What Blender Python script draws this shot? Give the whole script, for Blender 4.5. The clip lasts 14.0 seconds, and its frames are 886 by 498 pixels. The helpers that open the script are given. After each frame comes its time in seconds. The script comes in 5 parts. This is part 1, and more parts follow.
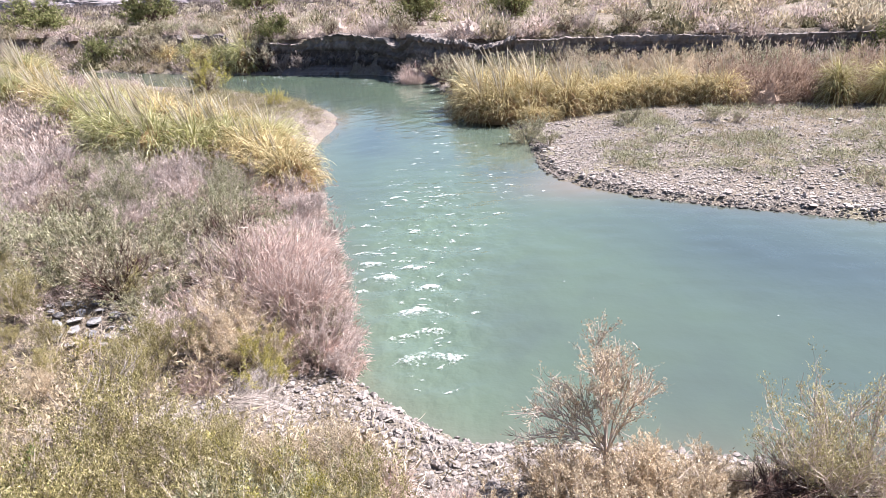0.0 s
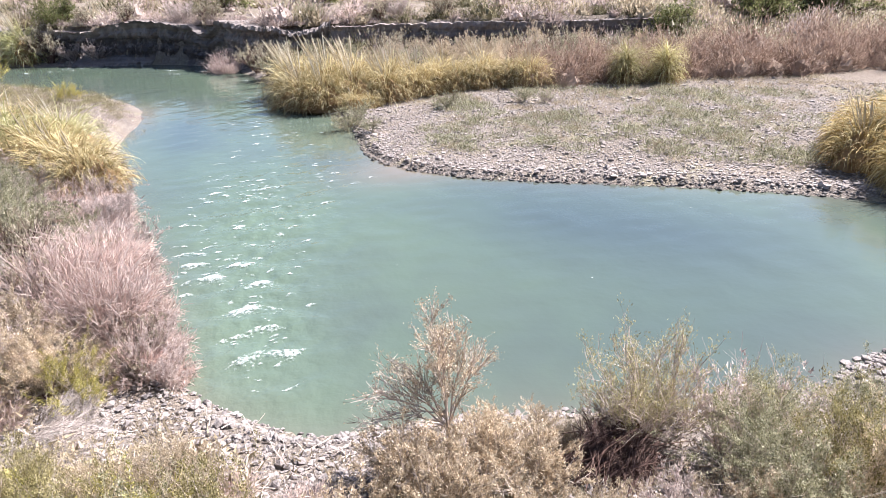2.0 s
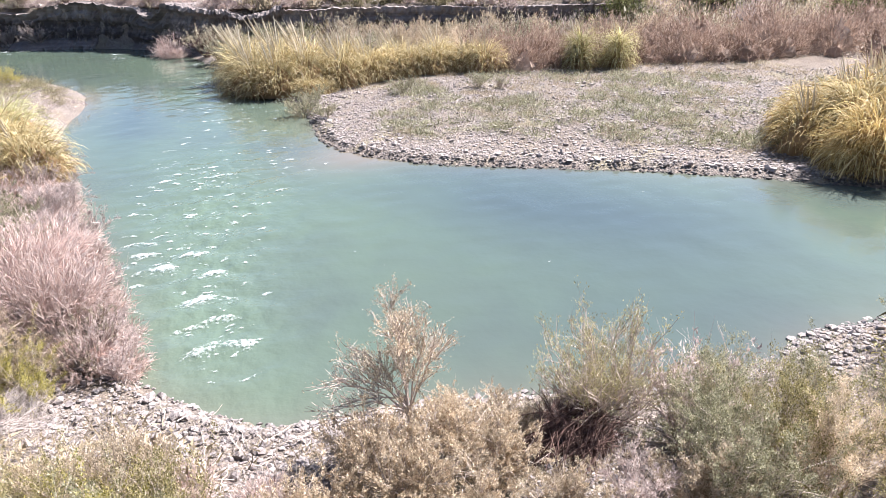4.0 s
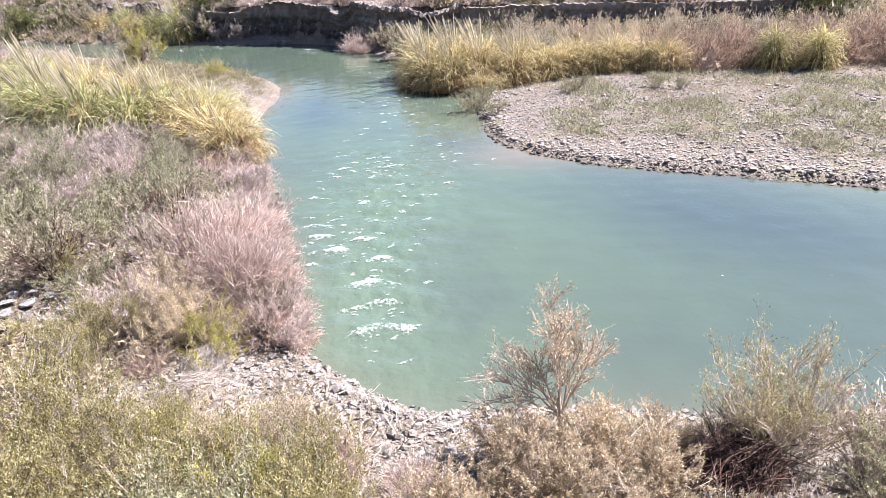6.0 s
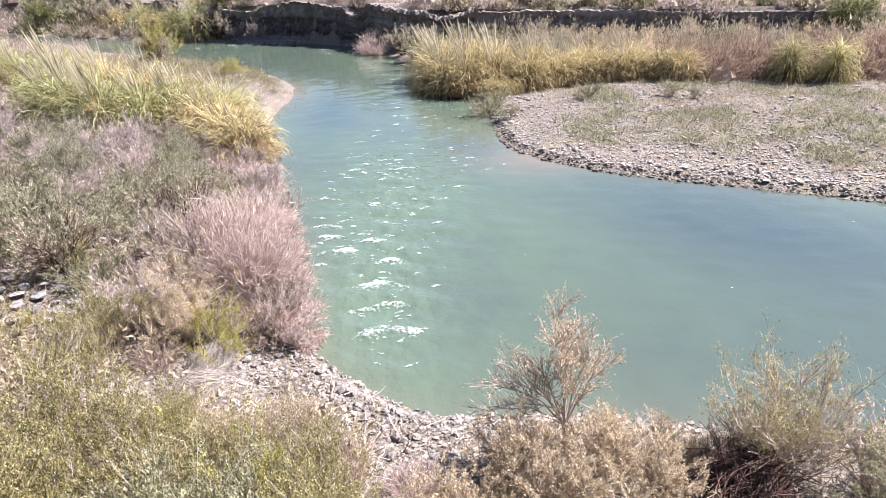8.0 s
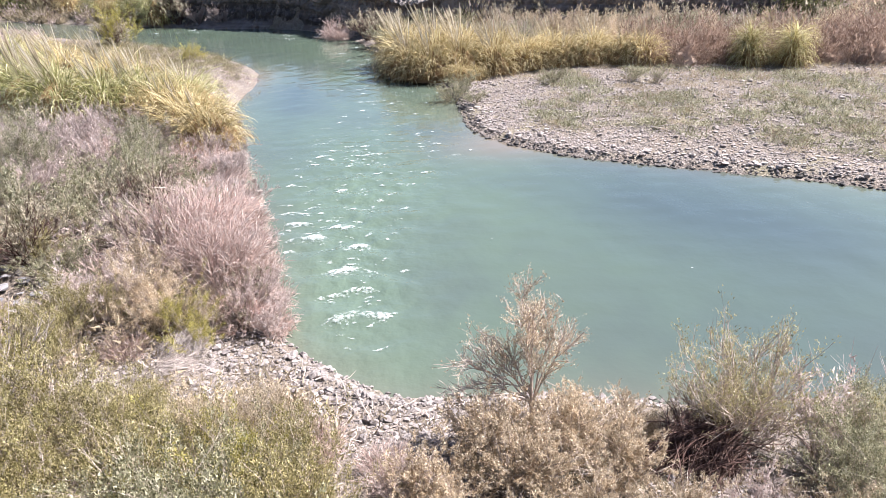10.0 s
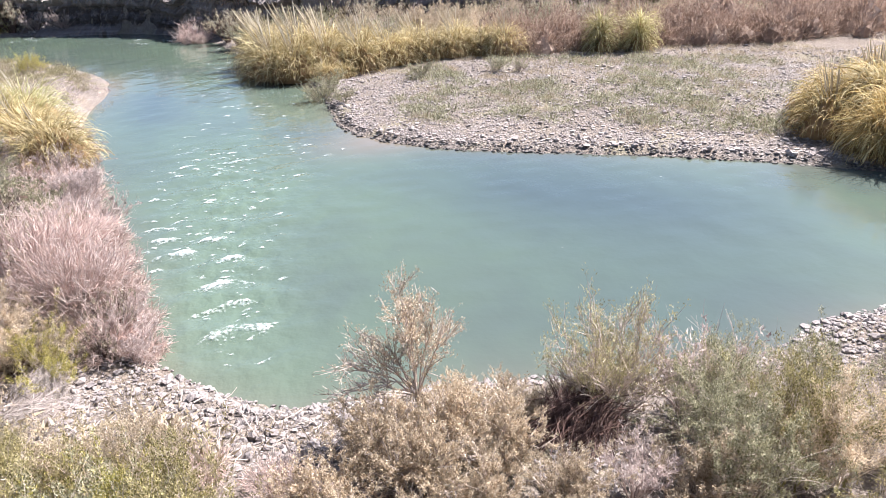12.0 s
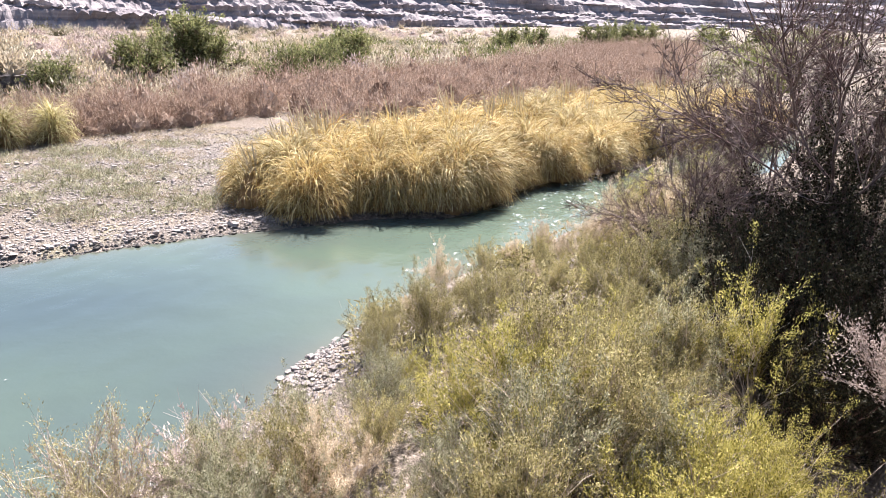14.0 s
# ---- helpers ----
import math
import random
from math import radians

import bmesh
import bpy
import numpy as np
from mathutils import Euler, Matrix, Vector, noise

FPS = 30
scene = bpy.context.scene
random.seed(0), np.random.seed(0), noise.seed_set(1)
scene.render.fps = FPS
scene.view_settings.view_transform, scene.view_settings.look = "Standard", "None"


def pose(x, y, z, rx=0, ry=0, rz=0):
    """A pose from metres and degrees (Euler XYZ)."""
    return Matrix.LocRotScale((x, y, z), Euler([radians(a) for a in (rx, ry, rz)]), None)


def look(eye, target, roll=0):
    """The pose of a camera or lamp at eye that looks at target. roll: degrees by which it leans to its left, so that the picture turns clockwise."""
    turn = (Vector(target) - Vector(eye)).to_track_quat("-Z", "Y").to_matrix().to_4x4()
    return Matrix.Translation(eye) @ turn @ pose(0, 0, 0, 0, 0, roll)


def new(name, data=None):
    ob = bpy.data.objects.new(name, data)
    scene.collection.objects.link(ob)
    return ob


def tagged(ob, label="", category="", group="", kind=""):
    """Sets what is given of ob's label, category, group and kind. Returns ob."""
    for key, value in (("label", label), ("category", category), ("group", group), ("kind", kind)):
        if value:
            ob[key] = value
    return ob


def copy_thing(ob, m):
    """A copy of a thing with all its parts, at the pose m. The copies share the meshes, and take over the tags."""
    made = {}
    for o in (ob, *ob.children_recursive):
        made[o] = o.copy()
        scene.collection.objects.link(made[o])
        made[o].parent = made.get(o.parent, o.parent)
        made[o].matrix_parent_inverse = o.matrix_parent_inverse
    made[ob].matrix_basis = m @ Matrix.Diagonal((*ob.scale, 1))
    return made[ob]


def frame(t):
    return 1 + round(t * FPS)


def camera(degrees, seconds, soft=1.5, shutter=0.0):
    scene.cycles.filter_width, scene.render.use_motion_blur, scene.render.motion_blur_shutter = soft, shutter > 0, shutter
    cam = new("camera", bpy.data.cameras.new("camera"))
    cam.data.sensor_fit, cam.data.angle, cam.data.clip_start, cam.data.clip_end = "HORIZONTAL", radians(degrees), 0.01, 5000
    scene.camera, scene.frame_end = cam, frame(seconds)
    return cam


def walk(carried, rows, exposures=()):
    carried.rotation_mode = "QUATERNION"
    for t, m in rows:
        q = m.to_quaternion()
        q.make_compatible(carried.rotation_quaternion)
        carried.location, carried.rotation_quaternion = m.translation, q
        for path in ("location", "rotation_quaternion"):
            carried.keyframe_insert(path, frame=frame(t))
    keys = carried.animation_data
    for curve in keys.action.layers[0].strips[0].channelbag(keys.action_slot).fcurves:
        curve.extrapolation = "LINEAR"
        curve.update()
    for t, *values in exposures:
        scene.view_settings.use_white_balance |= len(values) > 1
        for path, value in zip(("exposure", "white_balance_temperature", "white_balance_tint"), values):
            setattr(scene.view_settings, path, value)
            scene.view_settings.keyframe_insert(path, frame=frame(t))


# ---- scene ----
# ---------------- camera ----------------
cam = camera(67.94, 14.0, soft=0.5)
ROWS = [
    (0.0, 0.000, 0.000, 6.000, 68.40, 2.80, -1.11), (0.5, 0.000, -0.005, 5.986, 68.50, 2.50, 0.01), (1.0, 0.020, -0.003, 5.991, 68.85, 2.58, -1.51),
    (1.5, 0.059, 0.016, 5.962, 68.92, 2.03, -9.53), (2.0, 0.073, 0.030, 5.936, 66.82, 1.78, -16.22), (2.5, 0.058, 0.036, 5.930, 65.89, 1.62, -16.15),
    (3.0, 0.078, 0.029, 5.929, 65.52, 1.04, -18.69), (3.2, 0.093, 0.023, 5.931, 65.55, 1.04, -20.24), (5.3, 0.029, 0.102, 5.874, 65.54, 1.88, -14.67),
    (5.5, 0.033, 0.100, 5.877, 65.57, 2.23, -11.94), (6.0, -0.001, 0.100, 5.894, 65.79, 2.48, -5.62), (6.5, 0.016, 0.111, 5.886, 64.80, 1.17, -2.52),
    (7.0, 0.010, 0.111, 5.886, 65.55, 1.79, -1.07), (7.5, -0.007, 0.098, 5.909, 66.43, 1.03, -4.42), (7.7, -0.009, 0.106, 5.911, 66.28, 1.34, -4.28),
    (9.8, 0.020, -0.025, 5.993, 65.61, 1.28, -6.11), (10.0, 0.002, -0.035, 5.958, 64.81, 1.06, -7.12), (10.5, 0.048, -0.037, 5.963, 61.38, 0.73, -9.24),
    (11.0, 0.087, 0.031, 6.072, 63.00, 2.53, -10.09), (11.5, 0.100, -0.035, 5.970, 63.40, 1.97, -11.50), (12.0, 0.206, -0.062, 5.982, 64.17, 1.75, -18.17),
    (12.5, 0.430, -0.152, 5.989, 65.12, 0.02, -32.73), (13.0, 0.523, -0.147, 5.995, 68.25, -1.08, -50.54), (13.5, 0.541, -0.094, 5.955, 70.64, -1.12, -60.77),
    (14.0, 0.572, -0.163, 5.983, 70.90, -1.14, -63.74)]
walk(cam, [(t, pose(*place)) for t, *place in ROWS], [(0.0, 1.90, 6050, 14), (1.5, 1.95, 6050, 14), (2.6, 2.02, 6020, 14), (5.3, 2.05, 6020, 14), (7.5, 1.95, 6050, 14), (10.5, 1.92, 6050, 14), (12.0, 2.00, 6030, 14), (12.6, 2.02, 6060, 14), (13.4, 2.15, 6200, 14), (14.0, 2.17, 6220, 14)])

# ---------------- sky and sun ----------------
SUN_EAST, SUN_NORTH, SUN_UP = 0.81, 0.26, 1.00
flat = math.hypot(SUN_EAST, SUN_NORTH)
world = bpy.data.worlds.new("sky")
scene.world = world
world.use_nodes = True
sky = world.node_tree.nodes.new("ShaderNodeTexSky")
sky.sky_type = "NISHITA"
sky.sun_disc = False
sky.sun_elevation = math.atan2(SUN_UP, flat)
sky.sun_rotation = math.atan2(SUN_EAST, SUN_NORTH)
sky.dust_density = 1.0
background = world.node_tree.nodes["Background"]
background.inputs["Strength"].default_value = 0.05
world.node_tree.links.new(sky.outputs["Color"], background.inputs["Color"])
sun = new("sun", bpy.data.lights.new("sun", "SUN"))
sun.data.energy = 5.0
sun.data.angle = radians(0.53)
sun.data.color = (1.0, 0.95, 0.885)
sun.matrix_basis = look((0, 0, 60), (-SUN_EAST, -SUN_NORTH, 60 - SUN_UP))


# ---------------- materials ----------------
def nodes_of(name):
    m = bpy.data.materials.new(name)
    m.use_nodes = True
    t = m.node_tree
    return m, t, t.nodes["Principled BSDF"]


def mixed(t, fac, a, b, blend="MIX"):
    n = t.nodes.new("ShaderNodeMix")
    n.data_type, n.blend_type = "RGBA", blend
    for socket, v in ((n.inputs[0], fac), (n.inputs[6], a), (n.inputs[7], b)):
        if isinstance(v, bpy.types.NodeSocket):
            t.links.new(v, socket)
        else:
            socket.default_value = v if isinstance(v, (int, float)) else (*v, 1.0)
    return n.outputs[2]


def grain(t, scale, detail=4.0, rough=0.55, where="Object", stretch=None):
    n = t.nodes.new("ShaderNodeTexNoise")
    n.inputs["Scale"].default_value, n.inputs["Detail"].default_value, n.inputs["Roughness"].default_value = scale, detail, rough
    c = t.nodes.new("ShaderNodeTexCoord")
    out = c.outputs[where]
    if stretch:
        mp = t.nodes.new("ShaderNodeMapping")
        mp.inputs["Scale"].default_value = stretch
        t.links.new(out, mp.inputs["Vector"])
        out = mp.outputs["Vector"]
    t.links.new(out, n.inputs["Vector"])
    return n.outputs["Fac"]


def stepped(t, value, lo, hi, a=0.0, b=1.0):
    n = t.nodes.new("ShaderNodeMapRange")
    n.inputs[1].default_value, n.inputs[2].default_value, n.inputs[3].default_value, n.inputs[4].default_value = lo, hi, a, b
    t.links.new(value, n.inputs[0])
    return n.outputs[0]


def bumped(t, height, strength, distance, bsdf):
    n = t.nodes.new("ShaderNodeBump")
    n.inputs["Strength"].default_value, n.inputs["Distance"].default_value = strength, distance
    t.links.new(height, n.inputs["Height"])
    t.links.new(n.outputs["Normal"], bsdf.inputs["Normal"])


def plant_material(name, dark, mid, light, through_light=0.3, rough=0.6):
    """Leaves, blades and twigs: each piece takes its own shade, each plant its own lean."""
    m, t, b = nodes_of(name)
    g = t.nodes.new("ShaderNodeNewGeometry")
    o = t.nodes.new("ShaderNodeObjectInfo")
    ramp = t.nodes.new("ShaderNodeValToRGB")
    ramp.color_ramp.elements[0].color, ramp.color_ramp.elements[1].color = (*dark, 1), (*light, 1)
    ramp.color_ramp.elements.new(0.5).color = (*mid, 1)
    t.links.new(g.outputs["Random Per Island"], ramp.inputs["Fac"])
    patch = stepped(t, grain(t, 2.2, 3), 0.35, 0.65, 0.78, 1.15)
    lean = stepped(t, o.outputs["Random"], 0, 1, 0.78, 1.14)
    both = t.nodes.new("ShaderNodeMath")
    both.operation = "MULTIPLY"
    t.links.new(patch, both.inputs[0])
    t.links.new(lean, both.inputs[1])
    sc = t.nodes.new("ShaderNodeVectorMath")
    sc.operation = "SCALE"
    t.links.new(ramp.outputs["Color"], sc.inputs[0])
    t.links.new(both.outputs[0], sc.inputs["Scale"])
    t.links.new(sc.outputs["Vector"], b.inputs["Base Color"])
    b.inputs["Roughness"].default_value = rough
    b.inputs["Specular IOR Level"].default_value = 0.08
    if through_light:
        tr = t.nodes.new("ShaderNodeBsdfTranslucent")
        t.links.new(sc.outputs["Vector"], tr.inputs["Color"])
        mx = t.nodes.new("ShaderNodeMixShader")
        mx.inputs[0].default_value = through_light
        t.links.new(b.outputs[0], mx.inputs[1])
        t.links.new(tr.outputs[0], mx.inputs[2])
        t.links.new(mx.outputs[0], t.nodes["Material Output"].inputs["Surface"])
    return m


PAMPAS_GREEN = plant_material("pampas leaves green", (0.160, 0.160, 0.050), (0.420, 0.400, 0.180), (0.680, 0.620, 0.410), 0.38)
PAMPAS_GOLD = plant_material("pampas leaves gold", (0.228, 0.134, 0.047), (0.492, 0.365, 0.145), (0.649, 0.544, 0.300), 0.3)
PAMPAS_STRAW = plant_material("pampas leaves straw", (0.220, 0.155, 0.060), (0.480, 0.385, 0.190), (0.680, 0.585, 0.370), 0.32)
PAMPAS_MIXED = plant_material("pampas leaves green gold", (0.180, 0.150, 0.050), (0.440, 0.385, 0.175), (0.670, 0.595, 0.380), 0.35)
PAMPAS_DEAD = plant_material("dead pampas leaves", (0.132, 0.073, 0.036), (0.252, 0.159, 0.079), (0.360, 0.254, 0.140), 0.25, 0.8)
PLUME = plant_material("pampas plumes", (0.444, 0.370, 0.259), (0.522, 0.461, 0.356), (0.564, 0.517, 0.437), 0.4, 0.8)
LEAF_FRONT = plant_material("willow leaf green", (0.083, 0.070, 0.028), (0.308, 0.266, 0.114), (0.560, 0.485, 0.270), 0.36)
LEAF_YELLOW = plant_material("yellow green leaf", (0.105, 0.098, 0.020), (0.385, 0.340, 0.090), (0.630, 0.545, 0.215), 0.36)
LEAF_GREY = plant_material("grey green leaf", (0.090, 0.088, 0.045), (0.290, 0.275, 0.165), (0.560, 0.525, 0.380), 0.32)
LEAF_TAN = plant_material("dry tan leaf", (0.260, 0.185, 0.115), (0.500, 0.405, 0.285), (0.680, 0.575, 0.440), 0.42)
LEAF_PALE = plant_material("pale dry leaf", (0.158, 0.134, 0.058), (0.360, 0.312, 0.164), (0.576, 0.519, 0.323), 0.42)
BARK_DEAD = plant_material("dead grey wood", (0.180, 0.146, 0.127), (0.288, 0.241, 0.215), (0.408, 0.354, 0.314), 0.0, 0.85)
LEAF_GREEN = plant_material("fresh green leaf", (0.028, 0.048, 0.010), (0.086, 0.126, 0.031), (0.236, 0.276, 0.090), 0.35)
# leaf colour taken near black for the shade in the hollow under the tree
LEAF_SHADE = plant_material("leaf darkened as shade", (0.013, 0.013, 0.008), (0.033, 0.031, 0.018), (0.078, 0.071, 0.042), 0.1)
LEAF_TREE = plant_material("tree leaf", (0.071, 0.078, 0.026), (0.197, 0.204, 0.081), (0.360, 0.340, 0.171), 0.35)
MAUVE = plant_material("mauve dry twig", (0.285, 0.222, 0.206), (0.495, 0.407, 0.374), (0.660, 0.568, 0.518), 0.5, 0.8)
OLIVE = plant_material("olive dry twig", (0.203, 0.169, 0.116), (0.405, 0.350, 0.252), (0.600, 0.537, 0.417), 0.4, 0.8)
PINK = plant_material("pink dry twig", (0.390, 0.273, 0.240), (0.624, 0.489, 0.434), (0.741, 0.636, 0.576), 0.55, 0.8)
THICKET = plant_material("brown thicket twig", (0.157, 0.102, 0.075), (0.308, 0.217, 0.165), (0.447, 0.344, 0.271), 0.28, 0.85)
BARK = plant_material("grey bark", (0.315, 0.252, 0.215), (0.495, 0.411, 0.354), (0.660, 0.576, 0.510), 0.0, 0.85)
BARK_RED = plant_material("dark red bark", (0.054, 0.031, 0.028), (0.114, 0.068, 0.055), (0.204, 0.134, 0.112), 0.0, 0.8)
BARK_TREE = plant_material("grey red bark", (0.083, 0.056, 0.053), (0.180, 0.125, 0.115), (0.318, 0.249, 0.226), 0.0, 0.8)
SCRUB_DARK = plant_material("dark olive scrub", (0.072, 0.062, 0.033), (0.156, 0.136, 0.078), (0.264, 0.230, 0.146), 0.3, 0.8)
SCRUB_DULL = plant_material("dull mauve scrub", (0.102, 0.079, 0.072), (0.192, 0.155, 0.142), (0.300, 0.253, 0.233), 0.3, 0.8)
SCRUB_PALE = plant_material("dry olive grass", (0.130, 0.112, 0.059), (0.243, 0.212, 0.120), (0.356, 0.320, 0.203), 0.35, 0.8)
MAUVE_FAR = plant_material("pinkish mauve scrub", (0.207, 0.153, 0.131), (0.386, 0.306, 0.272), (0.538, 0.446, 0.400), 0.35, 0.8)
SCRUB_GREEN = plant_material("green olive scrub", (0.078, 0.081, 0.029), (0.168, 0.171, 0.067), (0.276, 0.269, 0.120), 0.3, 0.8)
SCRUB = plant_material("desert scrub", (0.211, 0.167, 0.103), (0.370, 0.300, 0.207), (0.502, 0.424, 0.313), 0.45, 0.8)


def ground_material():
    """River soil: sandy silt with pebbles of many shades lying in it."""
    m, t, b = nodes_of("dry river soil")
    broad, fine, speck = grain(t, 0.35, 5), grain(t, 6.0, 6, 0.65), grain(t, 38.0, 3, 0.6)
    cells = t.nodes.new("ShaderNodeTexVoronoi")
    cells.inputs["Scale"].default_value = 13.0
    cells.inputs["Randomness"].default_value = 1.0
    co = t.nodes.new("ShaderNodeTexCoord")
    t.links.new(co.outputs["Object"], cells.inputs["Vector"])
    shade = t.nodes.new("ShaderNodeSeparateColor")
    t.links.new(cells.outputs["Color"], shade.inputs["Color"])
    c = mixed(t, stepped(t, broad, 0.38, 0.62), (0.198, 0.156, 0.123), (0.276, 0.225, 0.180))
    c = mixed(t, stepped(t, fine, 0.45, 0.7, 0, 0.7), c, (0.120, 0.090, 0.066))
    pebble = mixed(t, shade.outputs[0], (0.102, 0.084, 0.078), (0.336, 0.291, 0.258))
    laid = t.nodes.new("ShaderNodeAttribute")
    laid.attribute_name = "stony"
    share = t.nodes.new("ShaderNodeMath")
    share.operation = "MULTIPLY"
    t.links.new(stepped(t, grain(t, 0.8, 4), 0.40, 0.56, 0.15, 0.8), share.inputs[0])
    t.links.new(laid.outputs["Fac"], share.inputs[1])
    c = mixed(t, share.outputs[0], c, pebble)
    c = mixed(t, stepped(t, cells.outputs["Distance"], 0.35, 0.6, 0, 0.6), c, (0.090, 0.072, 0.060))
    c = mixed(t, stepped(t, grain(t, 0.6, 4), 0.54, 0.68, 0, 0.5), c, (0.198, 0.174, 0.102))
    t.links.new(c, b.inputs["Base Color"])
    b.inputs["Roughness"].default_value = 0.95
    b.inputs["Specular IOR Level"].default_value = 0.15
    add = t.nodes.new("ShaderNodeMath")
    add.operation = "SUBTRACT"
    t.links.new(speck, add.inputs[0])
    t.links.new(cells.outputs["Distance"], add.inputs[1])
    bumped(t, add.outputs[0], 0.9, 0.05, b)
    return m


def rock_material(name, a, b_, c_, scale=1.0):
    m, t, b = nodes_of(name)
    o = t.nodes.new("ShaderNodeObjectInfo")
    g = t.nodes.new("ShaderNodeNewGeometry")
    add = t.nodes.new("ShaderNodeMath")
    add.operation = "ADD"
    t.links.new(o.outputs["Random"], add.inputs[0])
    t.links.new(g.outputs["Random Per Island"], add.inputs[1])
    fr = t.nodes.new("ShaderNodeMath")
    fr.operation = "FRACT"
    t.links.new(add.outputs[0], fr.inputs[0])
    c = mixed(t, fr.outputs[0], a, b_)
    c = mixed(t, stepped(t, grain(t, 5 * scale, 5), 0.45, 0.65, 0, 0.7), c, c_)
    t.links.new(c, b.inputs["Base Color"])
    b.inputs["Roughness"].default_value = 0.85
    b.inputs["Specular IOR Level"].default_value = 0.3
    bumped(t, grain(t, 22 * scale, 5), 0.6, 0.02 / scale, b)
    return m


def strata_material(name, pale, dark, red, band):
    """Layered clay and silt: beds that run level, streaks that run down."""
    m, t, b = nodes_of(name)
    beds = grain(t, band, 5, 0.6, stretch=(0.03, 0.03, 1.0))
    streak = grain(t, band * 0.8, 5, 0.6, stretch=(1.0, 1.0, 0.12))
    c = mixed(t, stepped(t, beds, 0.4, 0.62), pale, dark)
    c = mixed(t, stepped(t, streak, 0.5, 0.72, 0, 0.6), c, red)
    c = mixed(t, stepped(t, grain(t, band * 3, 5), 0.5, 0.7, 0, 0.5), c, pale)
    t.links.new(c, b.inputs["Base Color"])
    b.inputs["Roughness"].default_value = 0.95
    b.inputs["Specular IOR Level"].default_value = 0.1
    bumped(t, grain(t, band * 2.2, 6), 0.9, 0.3 / band, b)
    return m


def water_material():
    m, t, b = nodes_of("silty river water")
    at = t.nodes.new("ShaderNodeAttribute")
    at.attribute_name = "shallow"
    c = mixed(t, stepped(t, grain(t, 0.13, 3), 0.42, 0.60), (0.068, 0.090, 0.066), (0.058, 0.074, 0.063))
    c = mixed(t, stepped(t, grain(t, 0.7, 4, stretch=(1.0, 0.5, 1.0)), 0.45, 0.7, 0, 0.4), c, (0.075, 0.104, 0.073))
    # dark blue reflection on the smooth water, painted into its base colour
    reflected_dark = t.nodes.new("ShaderNodeAttribute")
    reflected_dark.attribute_name = "reflected_dark"
    c = mixed(t, reflected_dark.outputs["Fac"], c, (0.031, 0.043, 0.053))
    quick = t.nodes.new("ShaderNodeAttribute")
    quick.attribute_name = "rough"
    c = mixed(t, stepped(t, quick.outputs["Fac"], 0, 1, 0, 0.6), c, (0.092, 0.126, 0.090))
    c = mixed(t, at.outputs["Fac"], c, (0.132, 0.106, 0.079))
    t.links.new(c, b.inputs["Base Color"])
    b.inputs["Roughness"].default_value = 0.08
    b.inputs["IOR"].default_value = 1.33
    rough = t.nodes.new("ShaderNodeAttribute")
    rough.attribute_name = "rough"
    small, large = grain(t, 4.0, 3, 0.55), grain(t, 1.3, 3)
    add = t.nodes.new("ShaderNodeMath")
    add.operation = "ADD"
    t.links.new(small, add.inputs[0])
    t.links.new(large, add.inputs[1])
    n = t.nodes.new("ShaderNodeBump")
    n.inputs["Distance"].default_value = 0.08
    t.links.new(stepped(t, rough.outputs["Fac"], 0, 1, 0.07, 0.5), n.inputs["Strength"])
    t.links.new(add.outputs[0], n.inputs["Height"])
    t.links.new(n.outputs["Normal"], b.inputs["Normal"])
    return m


def foam_material():
    m, t, b = nodes_of("white water foam")
    at = t.nodes.new("ShaderNodeAttribute")
    at.attribute_name = "fade"
    b.inputs["Base Color"].default_value = (0.60, 0.63, 0.615, 1)
    b.inputs["Roughness"].default_value = 0.75
    b.inputs["Specular IOR Level"].default_value = 0.2
    lace = grain(t, 12.0, 7, 0.72)
    add = t.nodes.new("ShaderNodeMath")
    add.operation = "ADD"
    t.links.new(stepped(t, lace, 0.34, 0.66, -0.5, 0.5), add.inputs[0])
    t.links.new(stepped(t, at.outputs["Fac"], 0, 1, -0.55, 0.62), add.inputs[1])
    t.links.new(stepped(t, add.outputs[0], -0.05, 1.0, 0, 0.95), b.inputs["Alpha"])
    return m


SOIL = ground_material()
STONE = rock_material("river stone", (0.336, 0.288, 0.258), (0.144, 0.120, 0.111), (0.336, 0.291, 0.264))
STONE_DARK = rock_material("grey stone", (0.282, 0.243, 0.222), (0.120, 0.102, 0.099), (0.252, 0.219, 0.201))
STONE_SLAB = rock_material("pale slab rock", (0.288, 0.270, 0.270), (0.120, 0.114, 0.120), (0.276, 0.255, 0.246))
STONE_WET = rock_material("wet stone", (0.102, 0.087, 0.078), (0.036, 0.031, 0.030), (0.084, 0.072, 0.066))
CLIFF = strata_material("clay cut bank", (0.240, 0.204, 0.189), (0.063, 0.053, 0.053), (0.120, 0.099, 0.093), 0.9)
BLUFF = strata_material("far bluff", (0.290, 0.250, 0.250), (0.175, 0.150, 0.158), (0.230, 0.196, 0.200), 0.7)
WATER = water_material()
FOAM = foam_material()


